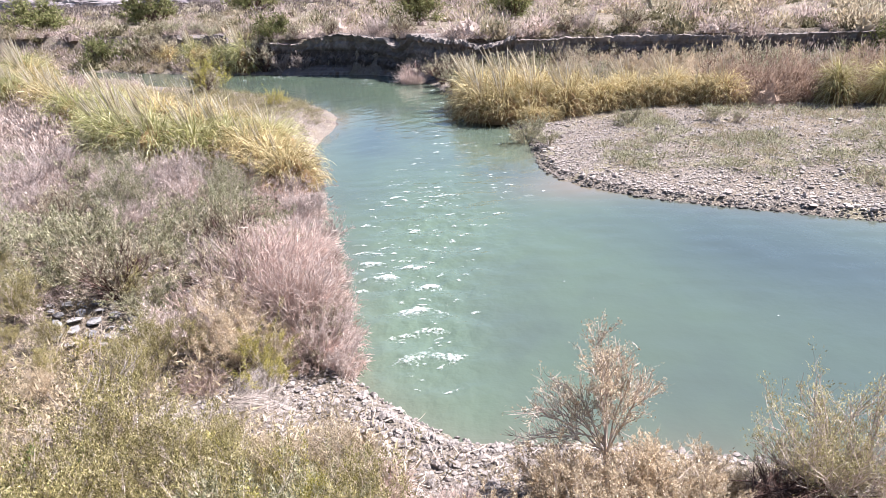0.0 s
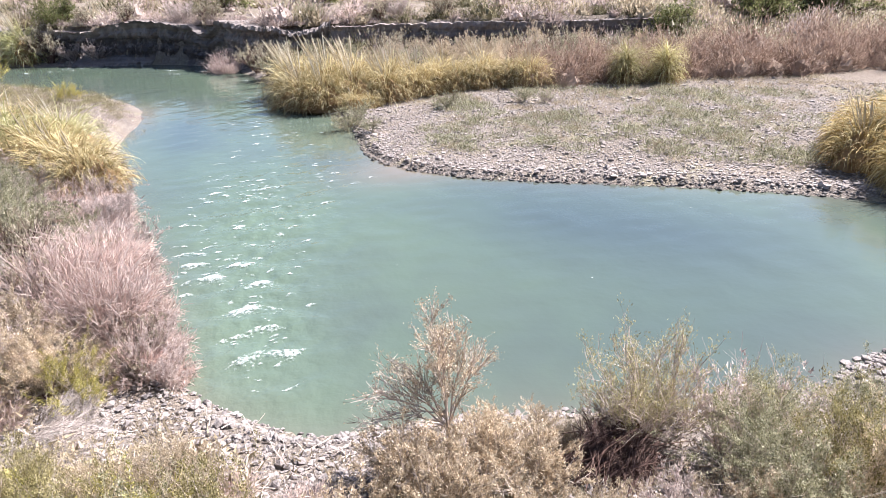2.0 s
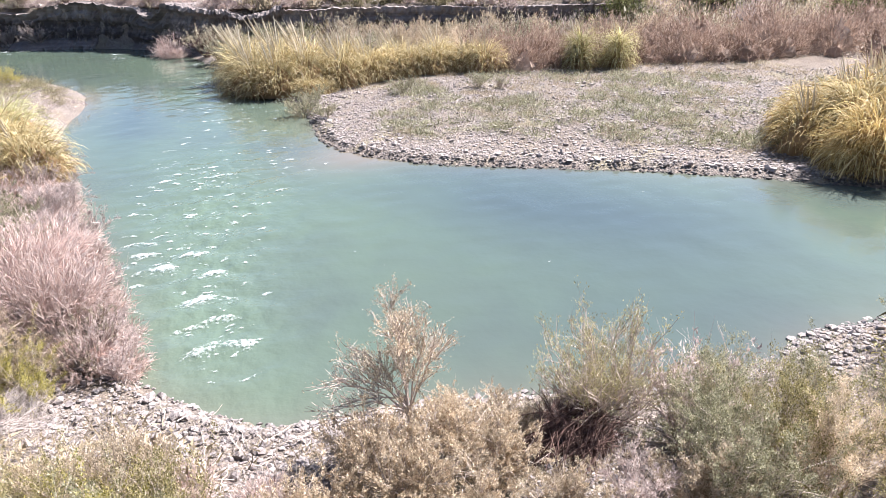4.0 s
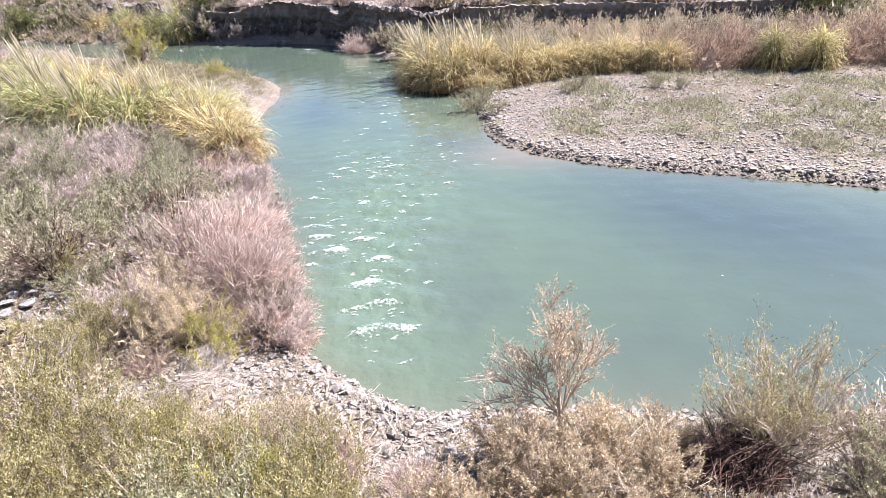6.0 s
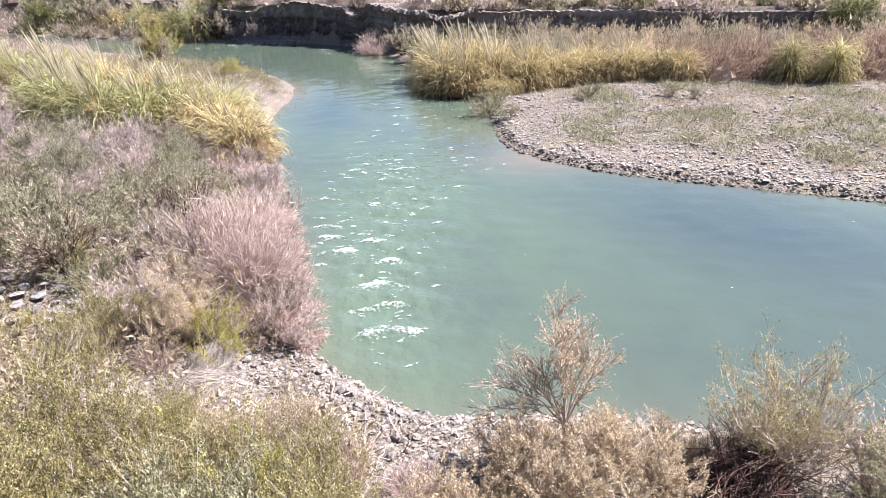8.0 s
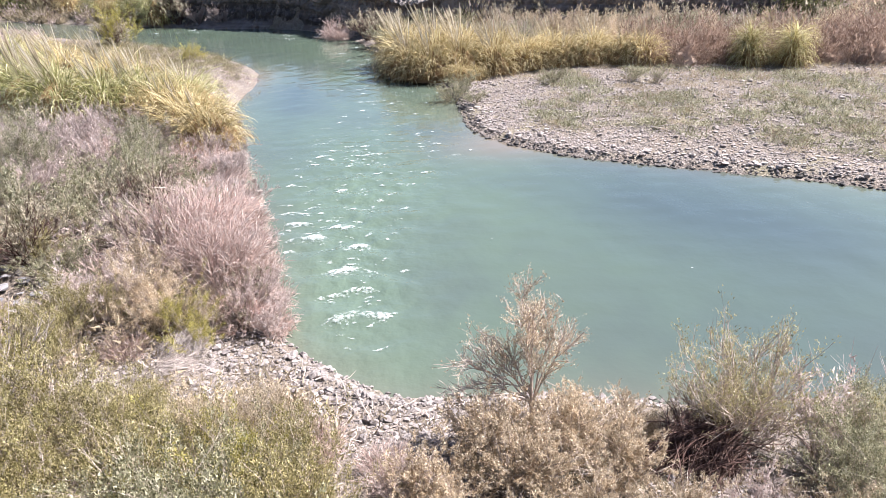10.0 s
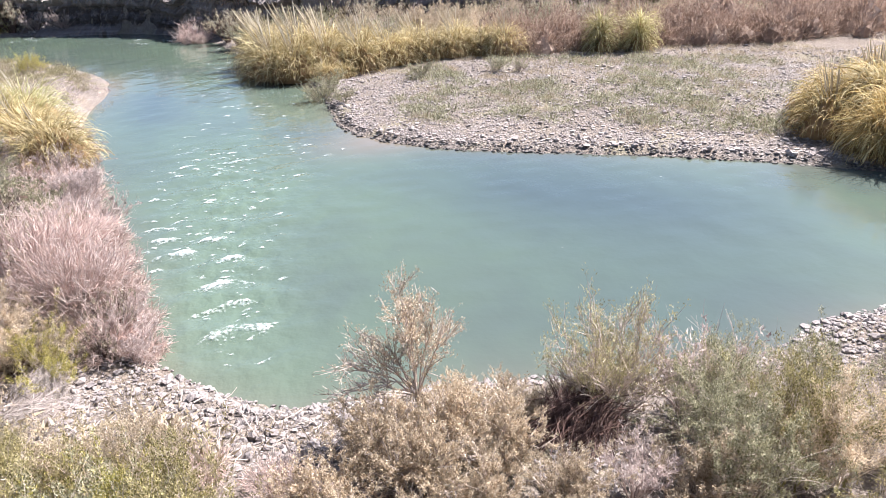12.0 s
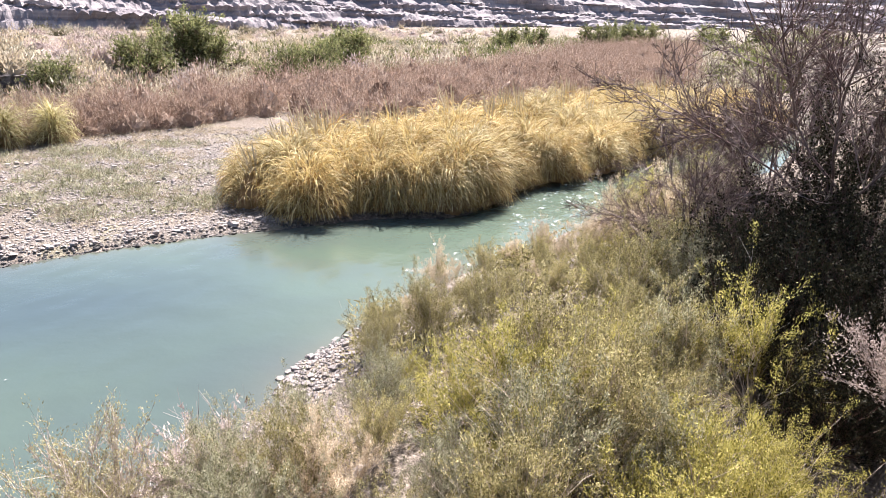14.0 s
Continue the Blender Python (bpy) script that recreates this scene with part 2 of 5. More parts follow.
# ---------------- mesh helpers ----------------
def build(name, verts, faces, material, smooth=False):
    """A mesh from arrays: verts (n, 3), faces a list of index arrays with three or four columns."""
    me = bpy.data.meshes.new(name)
    faces = [np.asarray(f, np.int32) for f in faces if len(f)]
    me.vertices.add(len(verts))
    me.vertices.foreach_set("co", np.asarray(verts, np.float32).ravel())
    sizes = np.concatenate([np.full(len(f), f.shape[1], np.int32) for f in faces])
    corners = np.concatenate([f.ravel() for f in faces])
    me.loops.add(len(corners))
    me.loops.foreach_set("vertex_index", corners)
    me.polygons.add(len(sizes))
    me.polygons.foreach_set("loop_start", np.concatenate([[0], np.cumsum(sizes)[:-1]]).astype(np.int32))
    me.polygons.foreach_set("loop_total", sizes)
    me.polygons.foreach_set("use_smooth", np.full(len(sizes), smooth))
    me.materials.append(material)
    me.update(calc_edges=True)
    me.validate()
    return me


def joined(pieces):
    """Several (verts, faces) as one."""
    verts, faces, start = [], [], 0
    for v, f in pieces:
        verts.append(v)
        faces += [a + start for a in f]
        start += len(v)
    return np.concatenate(verts), faces


def unit(v):
    return v / (np.linalg.norm(v, axis=-1, keepdims=True) + 1e-9)


def tubes(paths, radii, sides=3):
    """Round stems along paths (n, k, 3) with radii (n, k)."""
    n, k, _ = paths.shape
    along = unit(np.gradient(paths, axis=1))
    u = unit(np.cross(along, np.array([0.31, 0.52, 0.79])))
    v = np.cross(along, u)
    a = np.arange(sides) * 2 * np.pi / sides
    ring = u[:, :, None] * np.cos(a)[:, None] + v[:, :, None] * np.sin(a)[:, None]
    verts = (paths[:, :, None] + radii[:, :, None, None] * ring).reshape(-1, 3)
    i, j, s = np.meshgrid(np.arange(n), np.arange(k - 1), np.arange(sides), indexing="ij")
    at = lambda jj, ss: (i * k + jj) * sides + ss % sides
    return verts, [np.stack([at(j, s), at(j, s + 1), at(j + 1, s + 1), at(j + 1, s)], -1).reshape(-1, 4)]


def ribbons(paths, widths, side):
    """Flat blades along paths (n, k, 3), widths (n, k), side (n, 3)."""
    n, k, _ = paths.shape
    off = widths[:, :, None] * side[:, None]
    verts = np.stack([paths - off, paths + off], 2).reshape(-1, 3)
    i, j = np.meshgrid(np.arange(n), np.arange(k - 1), indexing="ij")
    b = (i * k + j) * 2
    return verts, [np.stack([b, b + 1, b + 3, b + 2], -1).reshape(-1, 4)]


def leaves(place, way, length, width, rng):
    """Small pointed leaves, one three-cornered face each."""
    side = unit(np.cross(way, rng.normal(size=way.shape))) * width[:, None]
    verts = np.stack([place - side, place + side, place + way * length[:, None]], 1).reshape(-1, 3)
    return verts, [np.arange(len(place) * 3).reshape(-1, 3)]


def grow(rng, paths, count, length, spread, lift, k=4, low=0.25, parents=False):
    """Side shoots from random places along paths."""
    i = rng.integers(len(paths), size=count)
    s = rng.uniform(low, 0.98, count) * (paths.shape[1] - 1)
    a = s.astype(int)
    w = (s - a)[:, None]
    base = paths[i, a] * (1 - w) + paths[i, a + 1] * w
    way = unit(unit(paths[i, a + 1] - paths[i, a]) + spread * rng.normal(size=(count, 3)) + np.array([0, 0, lift]))
    bend = rng.normal(size=(count, 3)) * 0.3 + np.array([0, 0, lift * 0.4])
    ln = (length * rng.uniform(0.5, 1.25, count))[:, None, None]
    u = np.linspace(0, 1, k)[None, :, None]
    shoots = base[:, None] + ln * (way[:, None] * u + bend[:, None] * u * u * 0.5)
    return (shoots, i) if parents else shoots


def taper(paths, thick, thin):
    return np.linspace(thick, thin, paths.shape[1])[None] * np.ones((len(paths), 1))


def shrub_shape(seed, height, radius, stems=12, twigs=90, fine=400, leaf=3000, leaf_long=0.05, leaf_wide=0.009, stem_thick=0.018, dome=0.55, upright=0.35, trunk=0.0, sprays=0, split=False, twig_long=0.42, fine_long=0.24, open_=0.45):
    """Stems, twigs and leaves of a shrub or small tree, as two shapes."""
    rng = np.random.default_rng(seed)
    u, a = np.sqrt(rng.uniform(0.02, 1, stems)), rng.uniform(0, 2 * np.pi, stems)
    tip = np.stack([radius * u * np.cos(a), radius * u * np.sin(a), height * (1 - dome * u * u) * rng.uniform(0.75, 1.05, stems)], -1) * 0.92
    root = np.stack([0.12 * radius * u * np.cos(a), 0.12 * radius * u * np.sin(a), np.full(stems, trunk)], -1)
    s = np.linspace(0, 1, 6)[None, :, None]
    mid = tip * np.array([0.35, 0.35, 0.6]) + root * 0.4 + rng.normal(size=tip.shape) * 0.07 * height
    main = root[:, None] * (1 - s) ** 2 + 2 * mid[:, None] * s * (1 - s) + tip[:, None] * s * s
    main[:, 1:-1] += rng.normal(size=main[:, 1:-1].shape) * 0.012 * height
    second, of_main = grow(rng, main, twigs, twig_long * height, open_, upright, k=3, low=0.12, parents=True)
    third, of_all = grow(rng, np.concatenate([second, second, main[:, [1, 3, 5]]]), fine, fine_long * height, open_ + 0.05, upright, k=2, low=0.1, parents=True)
    of_third = np.concatenate([of_main, of_main, np.arange(stems)])[of_all]
    if split:
        return [(main[n:n + 1], second[of_main == n], third[of_third == n]) for n in range(stems)]
    wood = [tubes(main, taper(main, stem_thick, stem_thick * 0.3), 5), tubes(second, taper(second, stem_thick * 0.45, stem_thick * 0.12), 3)]
    if trunk:
        t = np.stack([np.array([[0, 0, -0.15], [0.02, 0.01, trunk * 0.5], [0.0, 0.03, trunk * 1.1]])])
        wood.append(tubes(t, np.array([[stem_thick * 2.6, stem_thick * 2.0, stem_thick * 1.6]]), 8))
    side = unit(np.cross(third[:, -1] - third[:, 0], rng.normal(size=(len(third), 3))))
    wood.append(ribbons(third, taper(third, stem_thick * 0.16, stem_thick * 0.08), side))
    i, w = rng.integers(sprays or len(third), size=leaf), np.sqrt(rng.uniform(0.02, 1.1, leaf))[:, None]
    place = third[i, 0] * (1 - w) + third[i, 1] * w + rng.normal(size=(leaf, 3)) * 0.02 * height
    way = unit(unit(third[i, 1] - third[i, 0]) + 0.7 * rng.normal(size=(leaf, 3)) + np.array([0, 0, upright]))
    crown = leaves(place, way, leaf_long * rng.uniform(0.6, 1.4, leaf), leaf_wide * rng.uniform(0.7, 1.3, leaf), rng) if leaf else None
    return joined(wood), crown


def broom_shape(seed, height, radius, shoots=420, twigs=700):
    """Many straight shoots that fan out of one root, with fine dry side twigs."""
    rng = np.random.default_rng(seed)
    u, a = np.sqrt(rng.uniform(0, 1, shoots)), rng.uniform(0, 2 * np.pi, shoots)
    tip = np.stack([radius * u * np.cos(a), radius * u * np.sin(a), height * (1 - 0.55 * u * u) * rng.uniform(0.45, 1.05, shoots)], -1)
    root = np.stack([0.35 * radius * u * np.cos(a), 0.35 * radius * u * np.sin(a), np.zeros(shoots)], -1)
    s = np.linspace(0, 1, 3)[None, :, None]
    s = np.linspace(0, 1, 5)[None, :, None]
    arch = np.array([0, 0, 1.0]) * (0.55 * height * u * u)[:, None, None] * s * (1 - s)
    path = root[:, None] * (1 - s) + tip[:, None] * s + arch + rng.normal(size=(shoots, 5, 3)) * 0.03 * height * s
    small = grow(rng, path, twigs, 0.2 * height, 0.6, 0.15, k=2, low=0.2)
    side = unit(np.cross(small[:, -1] - small[:, 0], rng.normal(size=(twigs, 3))))
    return tubes(path, taper(path, 0.006, 0.003), 3), ribbons(small, taper(small, 0.008, 0.003), side)


def pampas_shape(seed, height, spread, blades=620, wide=0.012, plumes=14, plume_high=1.5, stiff=0.2):
    """A mound of thatch from which blades rise, arch over and hang, with feathery spikes above it."""
    rng = np.random.default_rng(seed)
    high, broad = 0.80 * height, 0.62 * height * spread

    def blade_set(count, length, low, top, lift, droop, inner):
        a = rng.uniform(0, 2 * np.pi, count)
        e = np.arcsin(rng.uniform(low, top, count))
        out = np.stack([np.cos(a), np.sin(a), 0 * a], -1)
        lump = 1 + 0.16 * np.sin(3 * a + seed) + 0.10 * np.sin(7 * a + 2 * e * 3 + seed)
        root = out * (broad * np.cos(e) * lump * inner)[:, None] + np.array([0, 0, 1.0]) * (high * np.sin(e) * lump * inner)[:, None]
        out = unit(out + 0.55 * rng.normal(size=(count, 3)) * np.array([1, 1, 0]))
        rise = e * 0.55 + lift * rng.uniform(0.5, 1.2, count)
        parts = 5
        u = (np.arange(parts) + 0.5) / parts
        ang = np.maximum(rise[:, None] - (droop * rng.uniform(0.6, 1.3, count))[:, None] * u[None] ** 1.3, -1.45)
        step = (length / parts)[:, None, None] * (np.cos(ang)[..., None] * out[:, None] + np.sin(ang)[..., None] * np.array([0, 0, 1.0]))
        path = np.concatenate([root[:, None], root[:, None] + np.cumsum(step, 1)], 1)
        path += rng.normal(0, 0.03, (count, 1, 3)) * height * np.linspace(0, 1, parts + 1)[None, :, None] ** 2
        path[..., 2] = np.maximum(path[..., 2], 0.03 + rng.uniform(0, 0.10, (count, 1)))
        side = unit(np.cross(out, [0, 0, 1.0]) + 0.5 * rng.normal(size=out.shape))
        width = wide * rng.uniform(0.6, 1.3, count)[:, None] * np.array([0.8, 1, 1, 0.85, 0.6, 0.12])[None]
        return ribbons(path, width, side)

    tall = int(blades * stiff)
    up = blade_set(tall, height * rng.uniform(0.45, 0.8, tall), 0.55, 1.0, 0.75, 1.3, 0.7)
    rest = blades - tall
    over = blade_set(rest, height * rng.uniform(0.3, 0.62, rest), 0.12, 1.0, 0.55, 2.6, 0.82)
    leaf = joined([up, over])
    low = blades // 3
    skirt = blade_set(low, height * rng.uniform(0.25, 0.5, low), 0.0, 0.5, 0.15, 2.0, 0.78)
    th, e = np.meshgrid(np.linspace(0, 2 * np.pi, 15)[:-1], np.linspace(-0.1, 1.45, 6), indexing="ij")
    lump = (1 + 0.16 * np.sin(3 * th + seed) + rng.normal(0, 0.06, th.shape)) * 0.74
    mound = np.stack([broad * np.cos(e) * lump * np.cos(th), broad * np.cos(e) * lump * np.sin(th), high * np.sin(e) * lump], -1).reshape(-1, 3)
    p, q = np.meshgrid(np.arange(14), np.arange(5), indexing="ij")
    thatch = mound, [np.stack([p * 6 + q, (p + 1) % 14 * 6 + q, (p + 1) % 14 * 6 + q + 1, p * 6 + q + 1], -1).reshape(-1, 4)]
    if not plumes:
        return leaf, skirt, thatch, None
    a = rng.uniform(0, 2 * np.pi, plumes)
    out = np.stack([np.cos(a), np.sin(a), 0 * a], -1) * rng.uniform(0.02, 0.28, plumes)[:, None] + np.array([-0.26, 0.03, 0])
    top = height * plume_high * rng.uniform(0.62, 1.05, plumes)
    s = np.array([0, 0.45, 0.66, 0.74, 0.84, 0.93, 1.0])
    path = out[:, None] * (s[None, :, None] ** 1.3) * top[:, None, None] + np.array([0, 0, 1.0]) * (s[None] * top[:, None])[..., None]
    rad = np.array([0.006, 0.005, 0.006, 0.014, 0.017, 0.011, 0.002])[None] * rng.uniform(0.7, 1.2, plumes)[:, None]
    return leaf, skirt, thatch, tubes(path, rad, 5)


def tuft_shape(seed, count, height, radius, long, wide, upright=0.8):
    """A light dome of loose twigs and leaves, for scrub that stays far off."""
    rng = np.random.default_rng(seed)
    u, a, h = np.sqrt(rng.uniform(0, 1, count)), rng.uniform(0, 2 * np.pi, count), rng.uniform(0, 1, count) ** 0.7
    roof = height * np.sqrt(np.clip(1 - 0.85 * u * u, 0, 1)) * (1 + 0.18 * np.sin(3 * a + seed) * u)
    place = np.stack([radius * u * np.cos(a), radius * u * np.sin(a), roof * h * 0.9], -1)
    way = unit(np.stack([u * np.cos(a) * 0.6, u * np.sin(a) * 0.6, np.full(count, upright)], -1) + 0.6 * rng.normal(size=(count, 3)))
    return leaves(place, way, long * rng.uniform(0.5, 1.4, count), wide * rng.uniform(0.6, 1.4, count), rng)


def bush_shape(seed, count, height, radius, long, wide, upright=0.7, depth=0.5, core=0.44):
    """A rounded bush seen from afar: a lumpy heart of packed twigs, and loose twigs that stand out of it all round."""
    rng = np.random.default_rng(seed)
    phase = rng.uniform(0, 6.28, 4)
    lump = lambda a, e: 1 + 0.16 * np.sin(2 * a + phase[0]) + 0.13 * np.sin(5 * a + 3 * e + phase[1]) + 0.10 * np.sin(7 * e - 3 * a + phase[2])
    na, ne = 11, 5
    a, e = np.meshgrid(np.linspace(0, 2 * np.pi, na, endpoint=False), np.linspace(-0.12, 1.5, ne), indexing="ij")
    r = core * lump(a, e) * (1 + rng.normal(0, 0.05, a.shape))
    heart = np.stack([radius * r * np.cos(e) * np.cos(a), radius * r * np.cos(e) * np.sin(a), height * r * np.sin(e)], -1).reshape(-1, 3)
    p, q = np.meshgrid(np.arange(na), np.arange(ne - 1), indexing="ij")
    quads = np.stack([p * ne + q, (p + 1) % na * ne + q, (p + 1) % na * ne + q + 1, p * ne + q + 1], -1).reshape(-1, 4)
    tris = np.concatenate([quads[:, [0, 1, 2]], quads[:, [0, 2, 3]]])
    a, e = rng.uniform(0, 2 * np.pi, count), np.arcsin(rng.uniform(0.0, 1, count))
    r = lump(a, e) * (0.98 - depth * rng.uniform(0, 1, count))
    place = np.stack([radius * r * np.cos(e) * np.cos(a), radius * r * np.cos(e) * np.sin(a), height * r * np.sin(e)], -1)
    way = unit(np.stack([np.cos(e) * np.cos(a), np.cos(e) * np.sin(a), np.sin(e) + upright], -1) + 0.45 * rng.normal(size=(count, 3)))
    return joined([(heart, [tris]), leaves(place - way * long * 0.35, way, long * rng.uniform(0.5, 1.4, count), wide * rng.uniform(0.6, 1.4, count), rng)])


# ---------------- the lie of the land ----------------
NEAR_SHORE = [(64, -17), (42, -6), (33, -1), (27, 2.2), (23.5, 3.5), (20.6, 4.4), (17.4, 5.2), (13.5, 6.3), (10.1, 6.7), (8.7, 6.7), (7.5, 6.3), (6.0, 6.3), (4.5, 6.8),
              (2.5, 7.3), (1.0, 7.5), (0.2, 7.6), (-0.6, 8.2), (-1.4, 9.1), (-1.7, 9.6), (-2.0, 11.2), (-2.5, 13.5), (-3.0, 15.6), (-3.7, 18.5), (-4.4, 21.6), (-4.9, 24.8),
              (-5.2, 27.8), (-5.0, 32.1), (-5.4, 35.3), (-6.9, 38.5), (-9.7, 42.6), (-14.7, 47.4), (-24.4, 54.3), (-36, 62), (-62, 73), (-110, 86)]
FAR_SHORE = [(66, -9), (44, -1.5), (34, 3.2), (28.7, 5.6), (26.3, 6.9), (23.8, 7.9), (20.7, 8.1), (18.9, 8.6), (18.4, 9.6), (17.3, 10.9), (15.7, 12.1), (14.7, 13.0),
             (13.7, 13.8), (12.4, 14.7), (10.6, 15.8), (8.6, 16.9), (6.4, 18.2), (5.0, 19.5), (4.2, 20.6), (3.7, 22.0), (3.7, 24.7), (3.9, 27.5), (3.5, 29.7),
             (2.6, 31.6), (1.6, 37.7), (0.6, 42.0), (-0.4, 46.2), (-3.4, 51.6), (-8.6, 55.0), (-17.9, 58.6), (-26, 63.2), (-38, 70), (-64, 81), (-112, 95)]
TERRACE = [(-150, 112), (-64, 92), (-34, 79), (-24, 70), (-16.5, 61), (-8.6, 55.9), (-3.4, 52.4), (0.6, 47.6), (4.5, 46.6), (9, 45.4), (13.5, 43.8), (20, 41.2), (30, 39.5), (46, 42), (80, 52), (200, 70)]


def curve_through(points, per=5):
    """A smooth line through plan points."""
    p = np.array(points, float)
    q = np.concatenate([[2 * p[0] - p[1]], p, [2 * p[-1] - p[-2]]])
    u = np.linspace(0, 1, per, endpoint=False)[:, None]
    out = [0.5 * (2 * b + (c - a) * u + (2 * a - 5 * b + 4 * c - d) * u * u + (3 * b - a - 3 * c + d) * u ** 3) for a, b, c, d in zip(q, q[1:], q[2:], q[3:])]
    return np.concatenate(out + [p[-1:]])


def reach(x, y, line):
    """Distance to a line, and the place along it in numbers of its points."""
    best, where = np.full(x.shape, 1e9), np.zeros(x.shape)
    for n, (a, b) in enumerate(zip(line[:-1], line[1:])):
        d = b - a
        s = np.clip(((x - a[0]) * d[0] + (y - a[1]) * d[1]) / (d @ d + 1e-12), 0, 1)
        far = np.hypot(x - a[0] - s * d[0], y - a[1] - s * d[1])
        nearer = far < best
        best, where = np.where(nearer, far, best), np.where(nearer, n + s, where)
    return best, where


def inside(x, y, ring):
    odd = np.zeros(x.shape, bool)
    for a, b in zip(ring, np.roll(ring, -1, 0)):
        cross = (a[1] > y) != (b[1] > y)
        odd ^= cross & (x < (b[0] - a[0]) * (y - a[1]) / (b[1] - a[1] + 1e-12) + a[0])
    return odd


def ease(lo, hi, v):
    s = np.clip((v - lo) / (hi - lo), 0, 1)
    return s * s * (3 - 2 * s)


def ripple(x, y, size, seed=0):
    """Soft uneven waves of about one unit, for banks and soil."""
    rng = np.random.default_rng(seed)
    total = 0 * x
    for n in range(7):
        a, f, p = rng.uniform(0, 6.28), rng.uniform(0.6, 2.2) / size, rng.uniform(0, 6.28)
        total = total + np.sin((x * np.cos(a) + y * np.sin(a)) * f * 6.28 + p + 1.3 * np.sin((x * np.sin(a) - y * np.cos(a)) * f * 3 + p))
    return total / 7


NEAR, FAR, EDGE = curve_through(NEAR_SHORE), curve_through(FAR_SHORE), curve_through(TERRACE)
RIVER = np.concatenate([NEAR, FAR[::-1]])
BACK = np.concatenate([EDGE, [(2000, 300), (2000, 4000), (-3000, 4000), (-3000, 600)]])


def shore(x, y):
    """Distance from the water's edge (negative in the water), from each shore, and from the terrace's edge (positive on it)."""
    dn, df = reach(x, y, NEAR)[0], reach(x, y, FAR)[0]
    wet = inside(x, y, RIVER)
    dt = reach(x, y, EDGE)[0] * np.where(inside(x, y, BACK), 1, -1)
    return np.where(wet, -np.minimum(dn, df), np.minimum(dn, df)), dn, df, dt


def land(x, y):
    d, dn, df, dt = shore(x, y)
    near_side = dn < df
    beach = ease(11.5, 8.5, y)                                  # the stony beach below the camera
    spit = ease(28, 34, y)                                      # the low spit upstream
    left = 0.62 * ease(0.0, 0.45, d) + 0.35 * ease(0.5, 7, d)
    left = left * (1 - 0.72 * spit * ease(9, 2, d)) 
    stony = 0.18 * ease(0, 0.35, d) + 0.62 * ease(0.2, 3.4, d)
    near_z = left * (1 - beach) + stony * beach
    grav = 0.14 * ease(0, 0.4, d) + 0.36 * ease(0.3, 9, d) + 0.3 * ease(9, 25, d)
    z = np.where(near_side, near_z, grav)
    z = np.where(d < 0, -0.9 * ease(0, -1.6, d), z)
    soft = 0.35 + 7 * ease(24, 36, x)
    top = 2.75 - 0.8 * ease(18, 60, x)
    z = np.where(d > 0, z + (top - z) * ease(-0.2, soft, dt), z)
    away = np.hypot(x, y)
    z = z + np.where(d > 0, 0.012 * np.clip(away - 110, 0, 400) * (y > 0), 0)
    edge = 0.4 - 3.2 * ease(1.2, 4.0, x)                        # the bluff on which the camera stands
    z = z + (4.4 - z) * ease(edge + 0.75, edge, y) * (d > 0)
    hill = 2.4 * ease(13.4, 15.8, x) * ease(0.4, -1.4, y) * ease(60, 34, x) * ease(0.8, 4, d) * near_side
    z = np.where(hill > 0.02, np.maximum(z, hill), z)                                     # the bluff goes on behind the bare tree
    bumps = 0.06 * ripple(x, y, 2.6, 1) + 0.03 * ripple(x, y, 0.8, 2)
    far_bumps = 0.5 * ripple(x, y, 34, 3) * ease(70, 150, away)
    return z + np.where(d > 0, bumps * ease(0, 1, d) + far_bumps, 0)


def steps(*spans):
    return np.concatenate([np.linspace(a, b, n, endpoint=False) for a, b, n in spans] + [[spans[-1][1]]])


def sheet(xs, ys):
    x, y = np.meshgrid(xs, ys)
    i, j = np.meshgrid(np.arange(len(xs) - 1), np.arange(len(ys) - 1))
    a = j * len(xs) + i
    return x.ravel(), y.ravel(), np.stack([a, a + 1, a + len(xs) + 1, a + len(xs)], -1).reshape(-1, 4)


gx = steps((-3000, -300, 12), (-300, -60, 20), (-60, -16, 36), (-16, 22, 140), (22, 40, 36), (40, 90, 30), (90, 400, 26), (400, 3000, 12))
gy = steps((-3000, -60, 10), (-60, -6, 18), (-6, 2, 24), (2, 32, 116), (32, 62, 64), (62, 110, 50), (110, 420, 40), (420, 3500, 12))
x, y, quads = sheet(gx, gy)
me = build("ground", np.stack([x, y, land(x, y)], -1), [quads], SOIL, True)
d, dn, df, dt = shore(x, y)
laid = ease(1.0, -1.0, dt) * np.where(dn > df, ease(18, 11, d), ease(5, 2, d))
me.attributes.new("stony", "FLOAT", "POINT").data.foreach_set("value", laid.astype(np.float32))
ground = new("ground", me)
tagged(ground, "dry mauve and tan river soil with gravel and litter", "ground", kind="structure")

# ---------------- water ----------------
RAPIDS = [(-0.6, 12.2, 1.5, 5.6, 1.0), (0.3, 18.5, 1.8, 4.0, 0.6), (0.6, 36.0, 1.4, 8.0, 0.5), (24.0, 5.2, 5.0, 1.6, 0.7), (17.0, 7.2, 3.2, 1.6, 0.5), (-1.5, 46.0, 3.0, 1.2, 0.5)]


def rough_water(x, y):
    total = 0 * x
    for cx, cy, rx, ry, power in RAPIDS:
        total = total + power * np.exp(-((x - cx) / rx) ** 2 - ((y - cy) / ry) ** 2)
    return np.clip(total, 0, 1)


